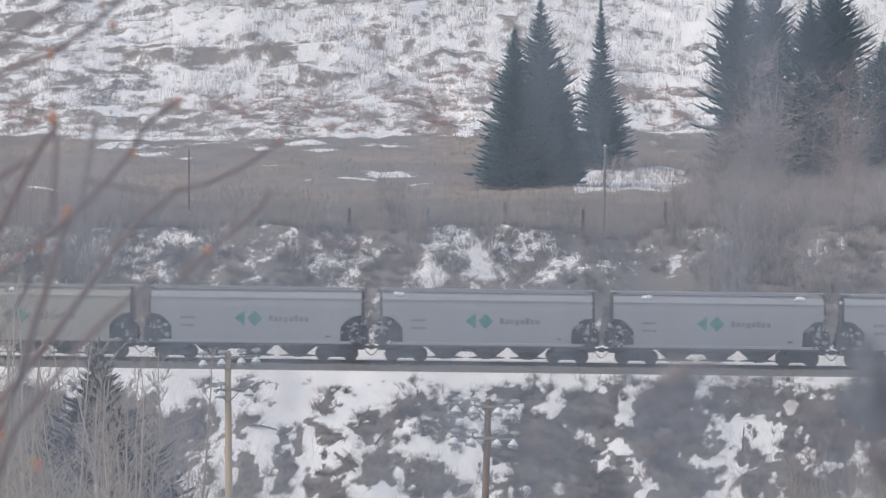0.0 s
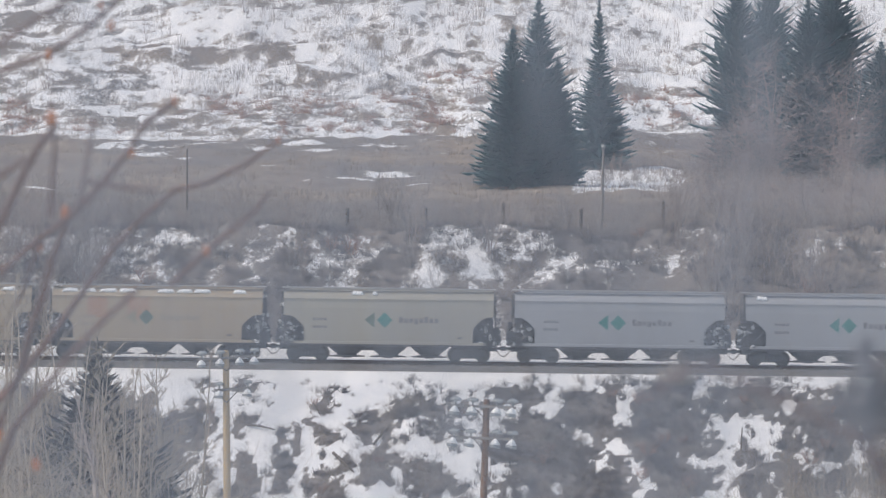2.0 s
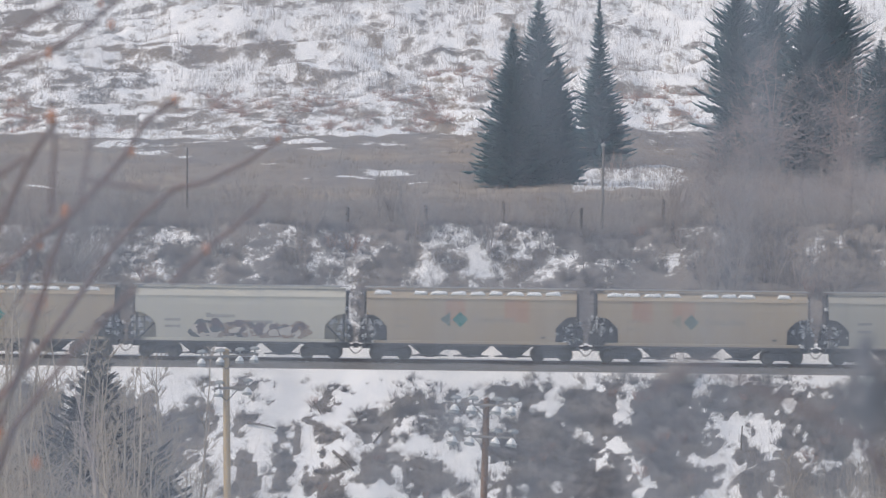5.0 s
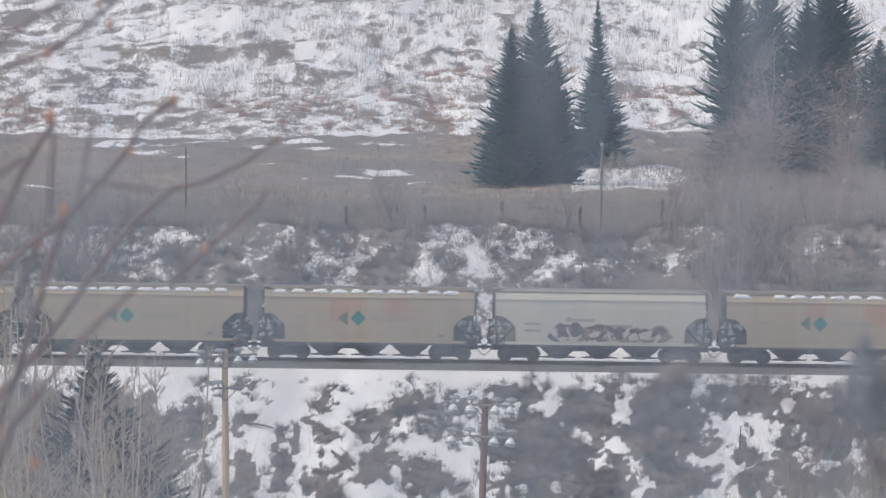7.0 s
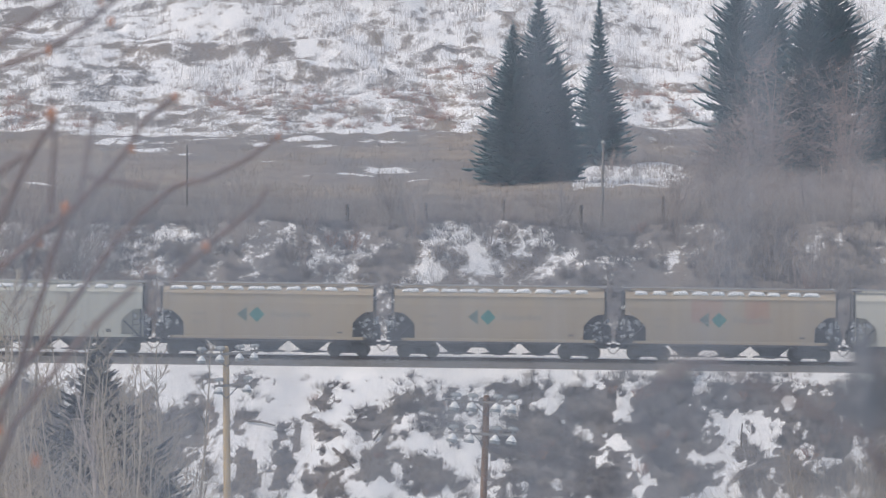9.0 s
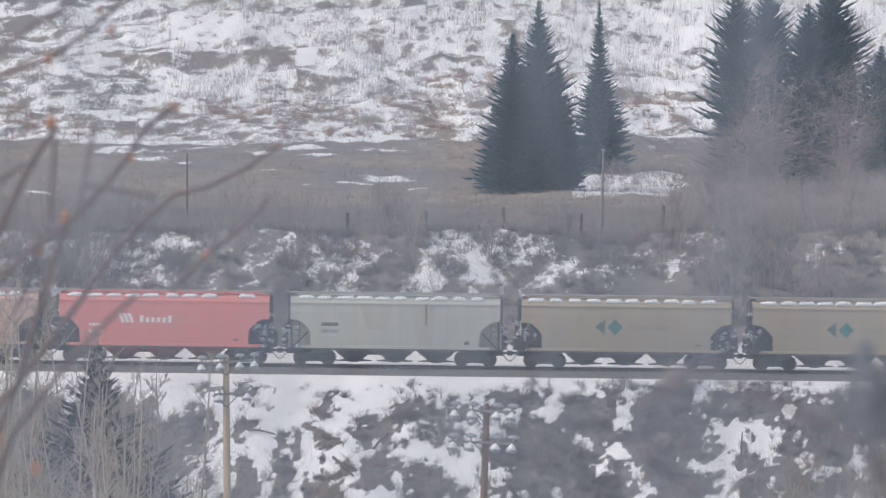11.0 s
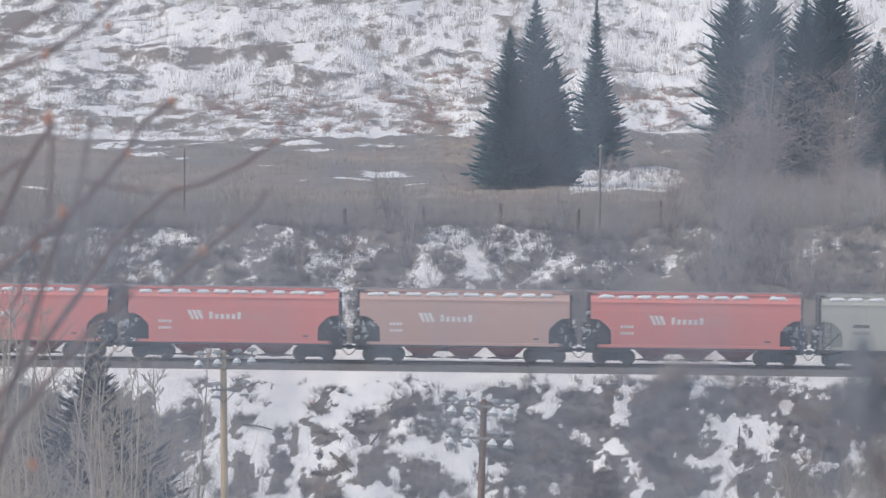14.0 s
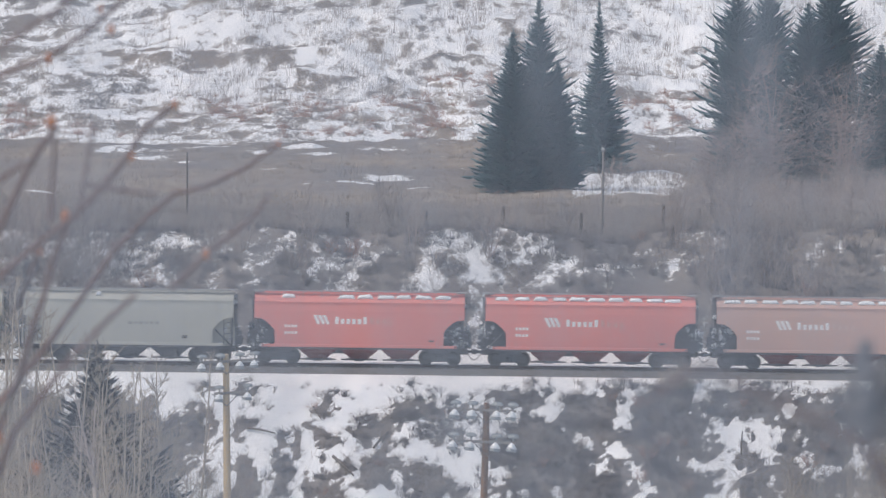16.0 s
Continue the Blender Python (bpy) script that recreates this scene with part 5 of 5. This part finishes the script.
brushwood("hill_saplings", "thin grey aspen saplings standing in hillside snow", (b * y / 1000)[keep], y[keep], r.uniform(0.9, 2.6, keep.sum()), M["twig_mauve"], 89, 4, 0.028, 2.2)
y = 640 + 130 * r.rand(2400)
b = r.uniform(-101, 101, 2400)
keep = vnoise(b / 2.2, y / 7, 64) > 0.62
brushwood("hill_tufts", "low grey scrub on the snowy hillside", (b * y / 1000)[keep], y[keep], r.uniform(0.3, 0.9, keep.sum()), M["twig"], 90, 16, 0.026, 0.45)
# brush on the near bank
y = r.uniform(180, 225, 280)
b = -101 + 51 * r.rand(280) ** 1.3
x = b * y / 1000
brushwood("near_bank_brush", "pale tangled brush on the near bank", x, y, np.maximum(0.8, (10 - y * (0.044 + 0.022 * r.rand(280)) - ground(x, y))), M["twig_tan"], 85, 24, 0.012, 2.0)
y = r.uniform(185, 225, 160)
b = r.uniform(80, 101, 160)
x = b * y / 1000
brushwood("near_bank_brush", "pale tangled brush on the near bank", x, y, np.maximum(0.8, (10 - y * (0.048 + 0.012 * r.rand(160)) - ground(x, y))), M["twig_tan"], 86, 26, 0.012, 1.6)

POPLAR = [bare_tree_meshes(random.Random(90 + k), 11.0, 3.0, M["twig_pale" if k != 1 else "twig"], 1 + (k == 2), 1.2 - 0.4 * (k == 2)) for k in range(3)]


def bare_tree(place, kind, s, turn, label, group="bare trees"):
    root = tagged(new("bare_tree"), label, "tree", group)
    root.matrix_basis = Matrix.Translation(Vector(place) - Vector((0, 0, 0.1))) @ Matrix.Rotation(radians(turn), 4, "Z") @ Matrix.Rotation(0.11 * math.sin(turn), 4, "X")
    for n, me in zip(("trunk", "crown"), POPLAR[kind]):
        hang(n, me, root, Matrix.Diagonal((s, s, s, 1)))


for _ in range(30):
    d = rng.uniform(335, 480)
    b = rng.uniform(55, 97)
    bare_tree(spot(b, d), rng.randrange(3), rng.uniform(0.2, 0.38), rng.uniform(0, 360), "leafless grey poplar in the thicket below the spruces")
FINE = [bare_tree_meshes(random.Random(190 + k), 11.0, 3.4, M["twig_rose"], 3, 1.35, 0.8, (-0.5, 0.8), 0.32, True) for k in range(2)]
POPLAR += FINE + [bare_tree_meshes(random.Random(290 + k), 11.0, 3.0, M["twig_tan"], 1 + k, 1.0) for k in range(2)]
for b, d, s, k in ((71.0, 488, 1.42, 3), (69.6, 482, 1.0, 4), (67.0, 478, 0.80, 3), (64.0, 474, 0.78, 4), (61.0, 470, 0.66, 3), (58.6, 474, 0.66, 4), (57.0, 470, 0.5, 3), (86.2, 488, 1.32, 4), (85.0, 480, 0.9, 3), (87.6, 476, 0.75, 4)):
    bare_tree(spot(b, d), k, s, 57 * k + 31 * b, "pale fine-twigged poplar before the dark spruces")
for b, d, s in ((49.6, 634, 0.48), (51.8, 640, 0.36), (41.6, 486, 0.46), (44.5, 500, 0.33), (47, 505, 0.4), (36.5, 515, 0.36), (38.5, 512, 0.30), (66, 470, 0.6), (61, 470, 0.5)):
    bare_tree(spot(b, d), 0 if b < 60 else rng.randrange(3), s, rng.uniform(0, 360), "leafless poplar standing beside the spruces")
for b, d, k in ((36.2, 520, 1.5), (38.4, 524, 1.3), (34.8, 518, 1.0), (40.2, 530, 1.1)):
    put_shrub(b * d / 1000, d, SHRUB[1], k, rng, "shrub", "leafless mauve-grey shrub before a slender spruce", "spruce shrubs")
wild = random.Random(21)
# slender saplings on the bank behind the rails
for b in (-84, -76, -67, -58, -49, -26, -13, 6.5, 15, 30.5, 36, 57, 64, 71, 79, 88):
    bare_tree(spot(b, wild.uniform(307, 321)), 1, wild.uniform(0.26, 0.42), wild.uniform(0, 360), "slender grey leafless sapling on the bank", "bank trees")
# tall thickets at the foot of the spruces
for _ in range(42):
    d = wild.uniform(400, 492)
    b = wild.choice((wild.uniform(56, 74), wild.uniform(54, 98)))
    k = wild.uniform(0.6, 1.2)
    put_shrub(b * d / 1000, d, TALL[wild.choice((1, 2, 1, 0))], k, wild, "sapling_clump", "tall thicket of thin leafless saplings below the spruces", "spruce thicket")
# one stout poplar before the dark spruce of the near bank
x, y, z = spot(-69.4, 158)
stout = tagged(new("bare_tree"), "stout pale leafless poplar before a dark spruce", "tree", "near saplings")
stout.matrix_basis = Matrix.Translation((x, y, z - 0.1))
for n_part, me_part in zip(("trunk", "crown"), bare_tree_meshes(random.Random(99), 11.0, 3.0, M["twig_pale"], 2, 1.0, 2.2)):
    hang(n_part, me_part, stout, Matrix.Diagonal(((10 - 158 * 0.031 - z) / 11.0,) * 3 + (1,)))
# saplings on the near bank
for _ in range(15):
    d = rng.uniform(168, 215)
    b = rng.uniform(-97, -52)
    x, y, z = spot(b, d)
    top = 10 - d * rng.uniform(0.020, 0.050)
    bare_tree((x, y, z), rng.choice((5, 6)), max(0.4, (top - z) / 11.0), rng.uniform(0, 360), "tan leafless sapling on the near bank", "near saplings")
for b, d, e in ((-88, 160, 0.048), (-81, 166, 0.041), (-77, 158, 0.052), (-70.5, 165, 0.030), (-69, 160, 0.045), (-64, 168, 0.040), (-93, 168, 0.030), (-60, 160, 0.047), (-79, 150, 0.034), (-74.5, 148, 0.036), (-72, 152, 0.041), (-83.5, 153, 0.036), (-66.5, 150, 0.034), (-87, 149, 0.041), (-62, 152, 0.044), (-76, 155, 0.045), (-57, 156, 0.043), (-90, 152, 0.038), (-91.5, 165, 0.012), (-86.4, 168, 0.016), (-94, 160, 0.010), (-80.4, 170, 0.024), (-88.6, 172, 0.020)):
    x, y, z = spot(b, d)
    bare_tree((x, y, z), rng.choice((5, 6)), (10 - d * e - z) / 11.0, rng.uniform(0, 360), "tan leafless sapling on the near bank", "near saplings")
for _ in range(9):
    d = rng.uniform(180, 220)
    b = rng.uniform(82, 98)
    x, y, z = spot(b, d)
    top = 10 - d * rng.uniform(0.040, 0.062)
    bare_tree((x, y, z), rng.choice((5, 6)), max(0.4, (top - z) / 11.0), rng.uniform(0, 360), "tan leafless sapling on the near bank", "near saplings")


# ---------------------------------------------------------------- dead grass
def blades(name, label, rows, mat):
    vs, fs = [], []
    for x, y, h, w, lean in rows:
        z = h[1]
        b = len(vs)
        vs.extend(((x - w, y, z - 0.1), (x + w, y, z - 0.1), (x, y + w, z - 0.1), (x + lean, y, z + h[0])))
        fs.extend(((b, b + 1, b + 3), (b + 1, b + 2, b + 3), (b + 2, b, b + 3)))
    tagged(new(name, pydata(name, vs, fs, mat)), label, "grass", kind="stuff")


def scatter(n, y0, y1, h0, h1, w, seed, patch=0.0, power=1.0):
    r = np.random.RandomState(seed)
    y = y0 + (y1 - y0) * r.rand(n) ** power
    x = r.uniform(-0.101, 0.101, n) * y
    keep = vnoise(x / 5, y / 9, seed) > patch
    x, y = x[keep], y[keep]
    z = ground(x, y)
    h = r.uniform(h0, h1, len(x))
    lean = r.normal(0, 0.12, len(x)) * h
    return [(float(a), float(b), (float(c), float(d)), w, float(e)) for a, b, c, d, e in zip(x, y, h, z, lean)]


blades("meadow_grass", "tall dead grass across the meadow", scatter(26000, 322, 480, 0.25, 0.8, 0.02, 3, 0.25), M["blade"])
blades("meadow_grass_far", "matted dead grass at the foot of the hill", scatter(16000, 480, 640, 0.2, 0.6, 0.03, 4, 0.4), M["blade"])
blades("hill_stems", "dead stems standing through hillside snow", scatter(30000, 630, 800, 0.3, 1.2, 0.024, 5, 0.5), M["stem"])
blades("slope_stems", "dead weed stems through the embankment snow", scatter(2600, 284, 295.3, 0.15, 0.5, 0.010, 6, 0.5), M["stem"])


# ---------------------------------------------------------------- poles and fence
def line_pole(place, top, lean, mat, offsets, lower, label, skew, tilt, big=1.0):
    """Old line pole with two crossarms and bell insulators above and below each arm."""
    x, y, z = place
    root = tagged(new("utility_pole"), label, "utility pole", "line poles")
    root.matrix_basis = Matrix.Translation((x, y, z - 0.3))
    h = top - z + 0.3
    t = Twigs()
    t.tube([Vector((lean * (1 - k / 8) * h, 0, h * k / 8)) for k in range(9)], 0.145, 0.10, 12)
    hang("shaft", t.mesh("shaft", mat, True), root)
    bm = bmesh.new()
    rod(bm, (0, 0, h - 0.01), (0, 0, h + 0.04), 0.102, 0.06, 12)
    hang("pole_cap", make_mesh("pole_cap", bm, mat), root)

    def arm(row):
        b = bmesh.new()
        box(b, min(row) - 0.14, max(row) + 0.14, -0.19, -0.11, -0.042, 0.042, 0.01)
        return make_mesh("crossarm", b, M["arm"])

    def bell():
        b = bmesh.new()
        lathe(b, [(0.03, 0.06), (0.05, 0.03), (0.085, -0.03), (0.145, -0.13), (0.16, -0.18), (0.14, -0.195), (0.06, -0.15)], 14)
        return make_mesh("insulator", b, M["glass_bell"], True)

    def snow_cap():
        b = bmesh.new()
        lathe(b, [(0.03, 0.075), (0.065, 0.035), (0.10, -0.02), (0.155, -0.105), (0.12, -0.10)], 12)
        return make_mesh("snow_cap", b, M["snow"], True)

    def cap():
        b = bmesh.new()
        lathe(b, [(0.02, -0.10), (0.03, 0.02), (0.14, 0.03), (0.165, 0.07), (0.13, 0.12), (0.05, 0.145)], 12)
        return make_mesh("pin_insulator", b, M["glass_bell"], True)
    for dz, row in ((0.20, offsets), (1.22, lower)):
        a = hang("crossarm", arm(row), root, pose(0, 0, h - dz, 0, tilt, skew))
        for o in row:
            hang("insulator", cached("bell", bell), a, pose(o, -0.15, -0.07, 0, 7, 0) @ Matrix.Scale(big, 4))
            if o != offsets[1] or dz < 0.5:
                hang("snow_cap", cached("snow_cap", snow_cap), a, pose(o, -0.15, -0.07, 0, 4, 0) @ Matrix.Scale(big, 4))
            hang("pin_insulator", cached("pin", cap), a, pose(o + 0.03, -0.14, 0.12) @ Matrix.Scale(big, 4))
        bm = bmesh.new()
        rod(bm, (0.45, -0.1, 0), (0, -0.1, -0.42), 0.015, sides=4)
        rod(bm, (-0.45, -0.1, 0), (0, -0.1, -0.42), 0.015, sides=4)
        hang("brace", make_mesh("brace", bm, M["steel"]), a)


line_pole(spot(-46.2, 150), 5.32, 0.008, M["pole"], (-0.80, -0.20, 0.43, 0.90), (-0.24, 0.68), "weathered tan line pole with two crossarms of glass insulators", 4, -3.5)
line_pole(spot(9.75, 150), 3.75, -0.03, M["pole_dark"], (-1.02, -0.47, 0.33, 0.82), (-1.08, -0.53, 0.29, 0.82), "dark brown line pole with two crossarms of glass insulators", -4, 2.2, 1.15)


def plain_pole(place, top, r, label, lean=0.0, fitting=False):
    x, y, z = place
    root = tagged(new("wooden_pole"), label, "pole", "meadow poles")
    root.matrix_basis = Matrix.Translation((x, y, z - 0.4))
    h = top - z + 0.4
    t = Twigs()
    t.tube([Vector((lean * h * k / 6, 0, h * k / 6)) for k in range(7)], r, r * 0.75, 8)
    hang("shaft", t.mesh("shaft", M["post" if not fitting else "arm"], True), root)
    if fitting:
        bm = bmesh.new()
        lathe(bm, [(0.06, -0.05), (0.14, 0.0), (0.16, 0.14), (0.09, 0.24), (0.03, 0.28)], 10, Matrix.Translation((lean * h, 0, h)))
        hang("top_insulator", make_mesh("top_insulator", bm, M["glass_bell"], True), root)


plain_pole(spot(34.4, 322), 14.0, 0.11, "slim weathered pole with a pale insulator on top", 0.02, True)
plain_pole(spot(-54.5, 330), 14.05, 0.075, "slim dark pole standing in the meadow brush")
for b, hgt in ((-20.2, 1.0), (-3.4, 1.2), (13.2, 1.3), (29.9, 1.3), (47.6, 1.6)):
    x, y, z = spot(b, 321)
    post = tagged(new("fence_post"), "old grey wooden fence post in dead brush", "fence post", "fence posts")
    post.matrix_basis = Matrix.Translation((x, y, z - 0.4))
    bm = bmesh.new()
    rod(bm, (0, 0, 0), (0.03, 0, hgt + 0.55), 0.13, 0.11, 8)
    hang("shaft", make_mesh("shaft", bm, M["post"]), post)


stake = tagged(new("wooden_stake"), "thin dark wooden stake in the embankment snow", "stake")
stake.matrix_basis = Matrix.Translation(Vector(spot(64.3, 290.3)) - Vector((0, 0, 0.3)))
bm = bmesh.new()
rod(bm, (0, 0, 0), (0.09, 0, 1.75), 0.05, 0.04, 7)
hang("shaft", make_mesh("shaft", bm, M["post"]), stake)


# ---------------------------------------------------------------- twigs and an added haze veil close to the camera
def aim_point(bearing, rise, d):
    """A point d metres out, by bearing and elevation in milliradians."""
    return Vector((bearing * d / 1000, d, 10 + rise * d / 1000))


def near_bush():
    root = tagged(new("near_shrub"), "leafless red-brown shrub with orange buds, close by", "shrub")
    x0, y0 = -1.25, 8.0
    root.matrix_basis = Matrix.Translation((x0, y0, at_ground(x0, y0) - 0.1))
    o = root.matrix_basis.translation
    stem = Twigs()
    stem.tube([Vector((0, 0, 0)), Vector((0.05, 0.02, 0.9)), Vector((0.12, 0.0, 1.8)), Vector((0.20, 0.0, 2.6))], 0.022, 0.010, 8)
    stem.tube([Vector((0, 0, 0)), Vector((0.14, 0.1, 0.8)), Vector((0.26, 0.1, 1.5)), Vector((0.30, 0.1, 2.3))], 0.018, 0.008, 8)
    hang("stem", stem.mesh("stem", M["branch"], True), root)
    # each branch: distance, thickness, bearing and elevation along it
    upper = [
        (8.0, 5.0, 3.6, [(-112, 18), (-94.7, 28.8), (-84.4, 32.5), (-76.5, 37.9), (-69.8, 43.4), (-64, 52)]),
        (6.6, 4.5, 3.2, [(-112, 22), (-94.7, 34.9), (-88, 39.2), (-81.3, 43.4), (-74, 50)]),
        (7.0, 5.5, 4.0, [(-110, -30), (-94.7, -3.9), (-89.2, 7.6), (-85.6, 13.7), (-82.5, 18)]),
        (6.4, 4.0, 3.0, [(-108, -4), (-94.7, 6.4), (-89.2, 10.0)]),
        (6.6, 3.2, 2.2, [(-83.8, -2.7), (-83.5, 5.8), (-82.9, 14.3), (-84, 22)]),
        (6.4, 2.8, 2.0, [(-78.5, -2.0), (-77.3, 2.2), (-74.9, 14.9), (-74.5, 19)]),
    ]
    lower = [
        (7.8, 6.5, 3.6, [(-114, -32), (-94.7, -14.2), (-86.3, -7.2), (-78.9, -1.8), (-71.4, 6.2), (-67.4, 11.3), (-63, 18), (-57.3, 22.5)]),
        (7.8, 6.5, 4.5, [(-108, -66), (-94.7, -46.9), (-90.5, -36.1), (-87.6, -24.8), (-85.1, -18.2), (-83.4, -11.2), (-80, -2.5)]),
        (8.4, 6.8, 3.4, [(-110, -58), (-94.7, -41.5), (-85.1, -29.9), (-76.7, -18.2), (-69.3, -7.9), (-63, -1.5), (-57.1, 3.4), (-50.5, 4.8), (-41.6, 9.1), (-35, 14)]),
        (6.8, 2.8, 2.0, [(-76, 5.3), (-68, 4.0), (-61, 3.2)]),
        (6.6, 5.0, 3.6, [(-92, -48), (-79.9, -32.4), (-74.4, -26.5), (-65.3, -17.8)]),
        (7.6, 4.6, 3.0, [(-58, -17), (-50.4, -9.6), (-46.2, -6.3), (-39.5, -0.8), (-37, 3)]),
        (8.2, 4.0, 3.0, [(-112, -44), (-97, -30), (-90, -19), (-86, -7)]),
    ]
    for d, r0, r1, pts in upper + lower:
        t = Twigs()
        start = o + Vector((0.10, 0.0, 1.2 + 0.012 * (pts[0][1] + 40)))
        line = [aim_point(b, e, d) for b, e in pts]
        if pts[0][0] < -90:
            line = [start] + line
        t.tube([p - o for p in line], r0 * 1.06 / 1000, r1 * 1.06 / 1000, 8)
        hang("branch", t.mesh("branch", M["branch"], True), root)
    for b, e, d, s in ((-84.2, 32.4, 8, 9), (-70.8, 38.6, 8, 8), (-83.6, 18.8, 6.6, 10), (-80.7, -1.4, 7.8, 11), (-66.5, 11.5, 7.8, 8), (-50.4, -9.6, 7.6, 9), (-95, -49, 7.8, 11), (-87, -55.5, 7, 9), (-73, 43, 8, 7), (-57.3, 22.5, 7.8, 7), (-86, -9, 8.2, 6), (-35, 14, 8.4, 6)):
        bm = bmesh.new()
        bmesh.ops.create_icosphere(bm, subdivisions=1, radius=s / 1000, matrix=Matrix.Translation(aim_point(b, e, d) - o) @ Matrix.Diagonal((0.8, 0.8, 1.3, 1)))
        hang("bud", make_mesh("bud", bm, M["bud"], True), root)


near_bush()


def leaf_clump():
    """Withered leaves on a twig at the other side, very close."""
    root = tagged(new("near_twig"), "dark withered leaves on a thin twig, close by", "twig")
    x0, y0 = 0.44, 3.6
    root.matrix_basis = Matrix.Translation((x0, y0, at_ground(x0, y0) - 0.05))
    o = root.matrix_basis.translation
    t = Twigs()
    line = [o, aim_point(118, -120, 3.6), aim_point(104, -60, 3.6), aim_point(98, -40, 3.6), aim_point(93, -33, 3.6)]
    t.tube([p - o for p in line], 0.006, 0.003, 6)
    hang("stem", t.mesh("stem", M["branch"], True), root)
    for pts in ([(46, -40), (52, -35), (60, -33)], [(104, -70), (90, -50), (70, -40), (56, -34)]):
        t = Twigs()
        t.tube([aim_point(b, e, 3.6) - o for b, e in pts], 0.0035, 0.002, 6)
        hang("side_twig", t.mesh("side_twig", M["branch"], True), root)
    r = random.Random(5)
    for k in range(26):
        c = aim_point(97 + r.uniform(-9, 8), -38 + r.uniform(-7, 8), 3.6) - o
        bm = bmesh.new()
        bmesh.ops.create_icosphere(bm, subdivisions=2, radius=0.014, matrix=Matrix.Translation(c) @ Euler((r.uniform(0, 3), r.uniform(0, 3), r.uniform(0, 3))).to_matrix().to_4x4() @ Matrix.Diagonal((1.3, 0.7, 0.16, 1)))
        hang("leaf", make_mesh("leaf", bm, M["leaf_dark"], True), root)


leaf_clump()


def haze_strands():
    """Added veil of thin grey strands, blurred before the lens, standing for haze."""
    root = tagged(new("near_bush"), "added veil of thin grey strands before the lens, for haze", "shrub")
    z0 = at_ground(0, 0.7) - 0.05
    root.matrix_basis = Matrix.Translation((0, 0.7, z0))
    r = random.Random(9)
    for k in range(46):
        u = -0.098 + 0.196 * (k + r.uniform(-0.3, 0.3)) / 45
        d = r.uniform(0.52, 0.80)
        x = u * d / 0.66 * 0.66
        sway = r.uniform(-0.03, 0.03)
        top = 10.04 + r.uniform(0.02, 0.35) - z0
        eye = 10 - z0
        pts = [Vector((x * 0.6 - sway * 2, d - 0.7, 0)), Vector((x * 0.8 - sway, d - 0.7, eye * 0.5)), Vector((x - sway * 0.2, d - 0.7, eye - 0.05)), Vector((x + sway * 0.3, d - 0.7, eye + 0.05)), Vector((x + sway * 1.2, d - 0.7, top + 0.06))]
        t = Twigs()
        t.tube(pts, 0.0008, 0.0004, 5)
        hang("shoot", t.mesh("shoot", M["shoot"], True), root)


haze_strands()

# ---------------------------------------------------------------- the train's run
# seconds and the place of the fourth car along the line, in metres
TRAIN = [(0, -12.003), (2, 11.393), (4, 34.688), (6, 57.881), (8, 80.971), (10, 103.960), (12, 126.847), (14, 149.633), (16, 172.316)]
WHEEL_R = 0.457


def motions():
    tilt = Matrix.Rotation(-math.atan(GRADE), 4, "Y")
    for k, car in enumerate(train):
        walk(car, [(t, Matrix.Translation(on_line(x + (3 - k) * PITCH, 0, 0)) @ tilt) for t, x in TRAIN])
    # the wheels roll with the run
    turns = []
    for k in range(16 * FPS + 1):
        t = k / FPS
        x = float(np.interp(t, [r[0] for r in TRAIN], [r[1] for r in TRAIN]))
        turns.append((t, Matrix.Rotation((x - TRAIN[0][1]) / WHEEL_R, 4, "Y")))
    for car in train:
        for bogie in car.children:
            for axle in bogie.children:
                if axle.name.startswith("wheelset"):
                    seat = Matrix.Translation(axle.location)
                    walk(axle, [(t, seat @ m) for t, m in turns])


motions()
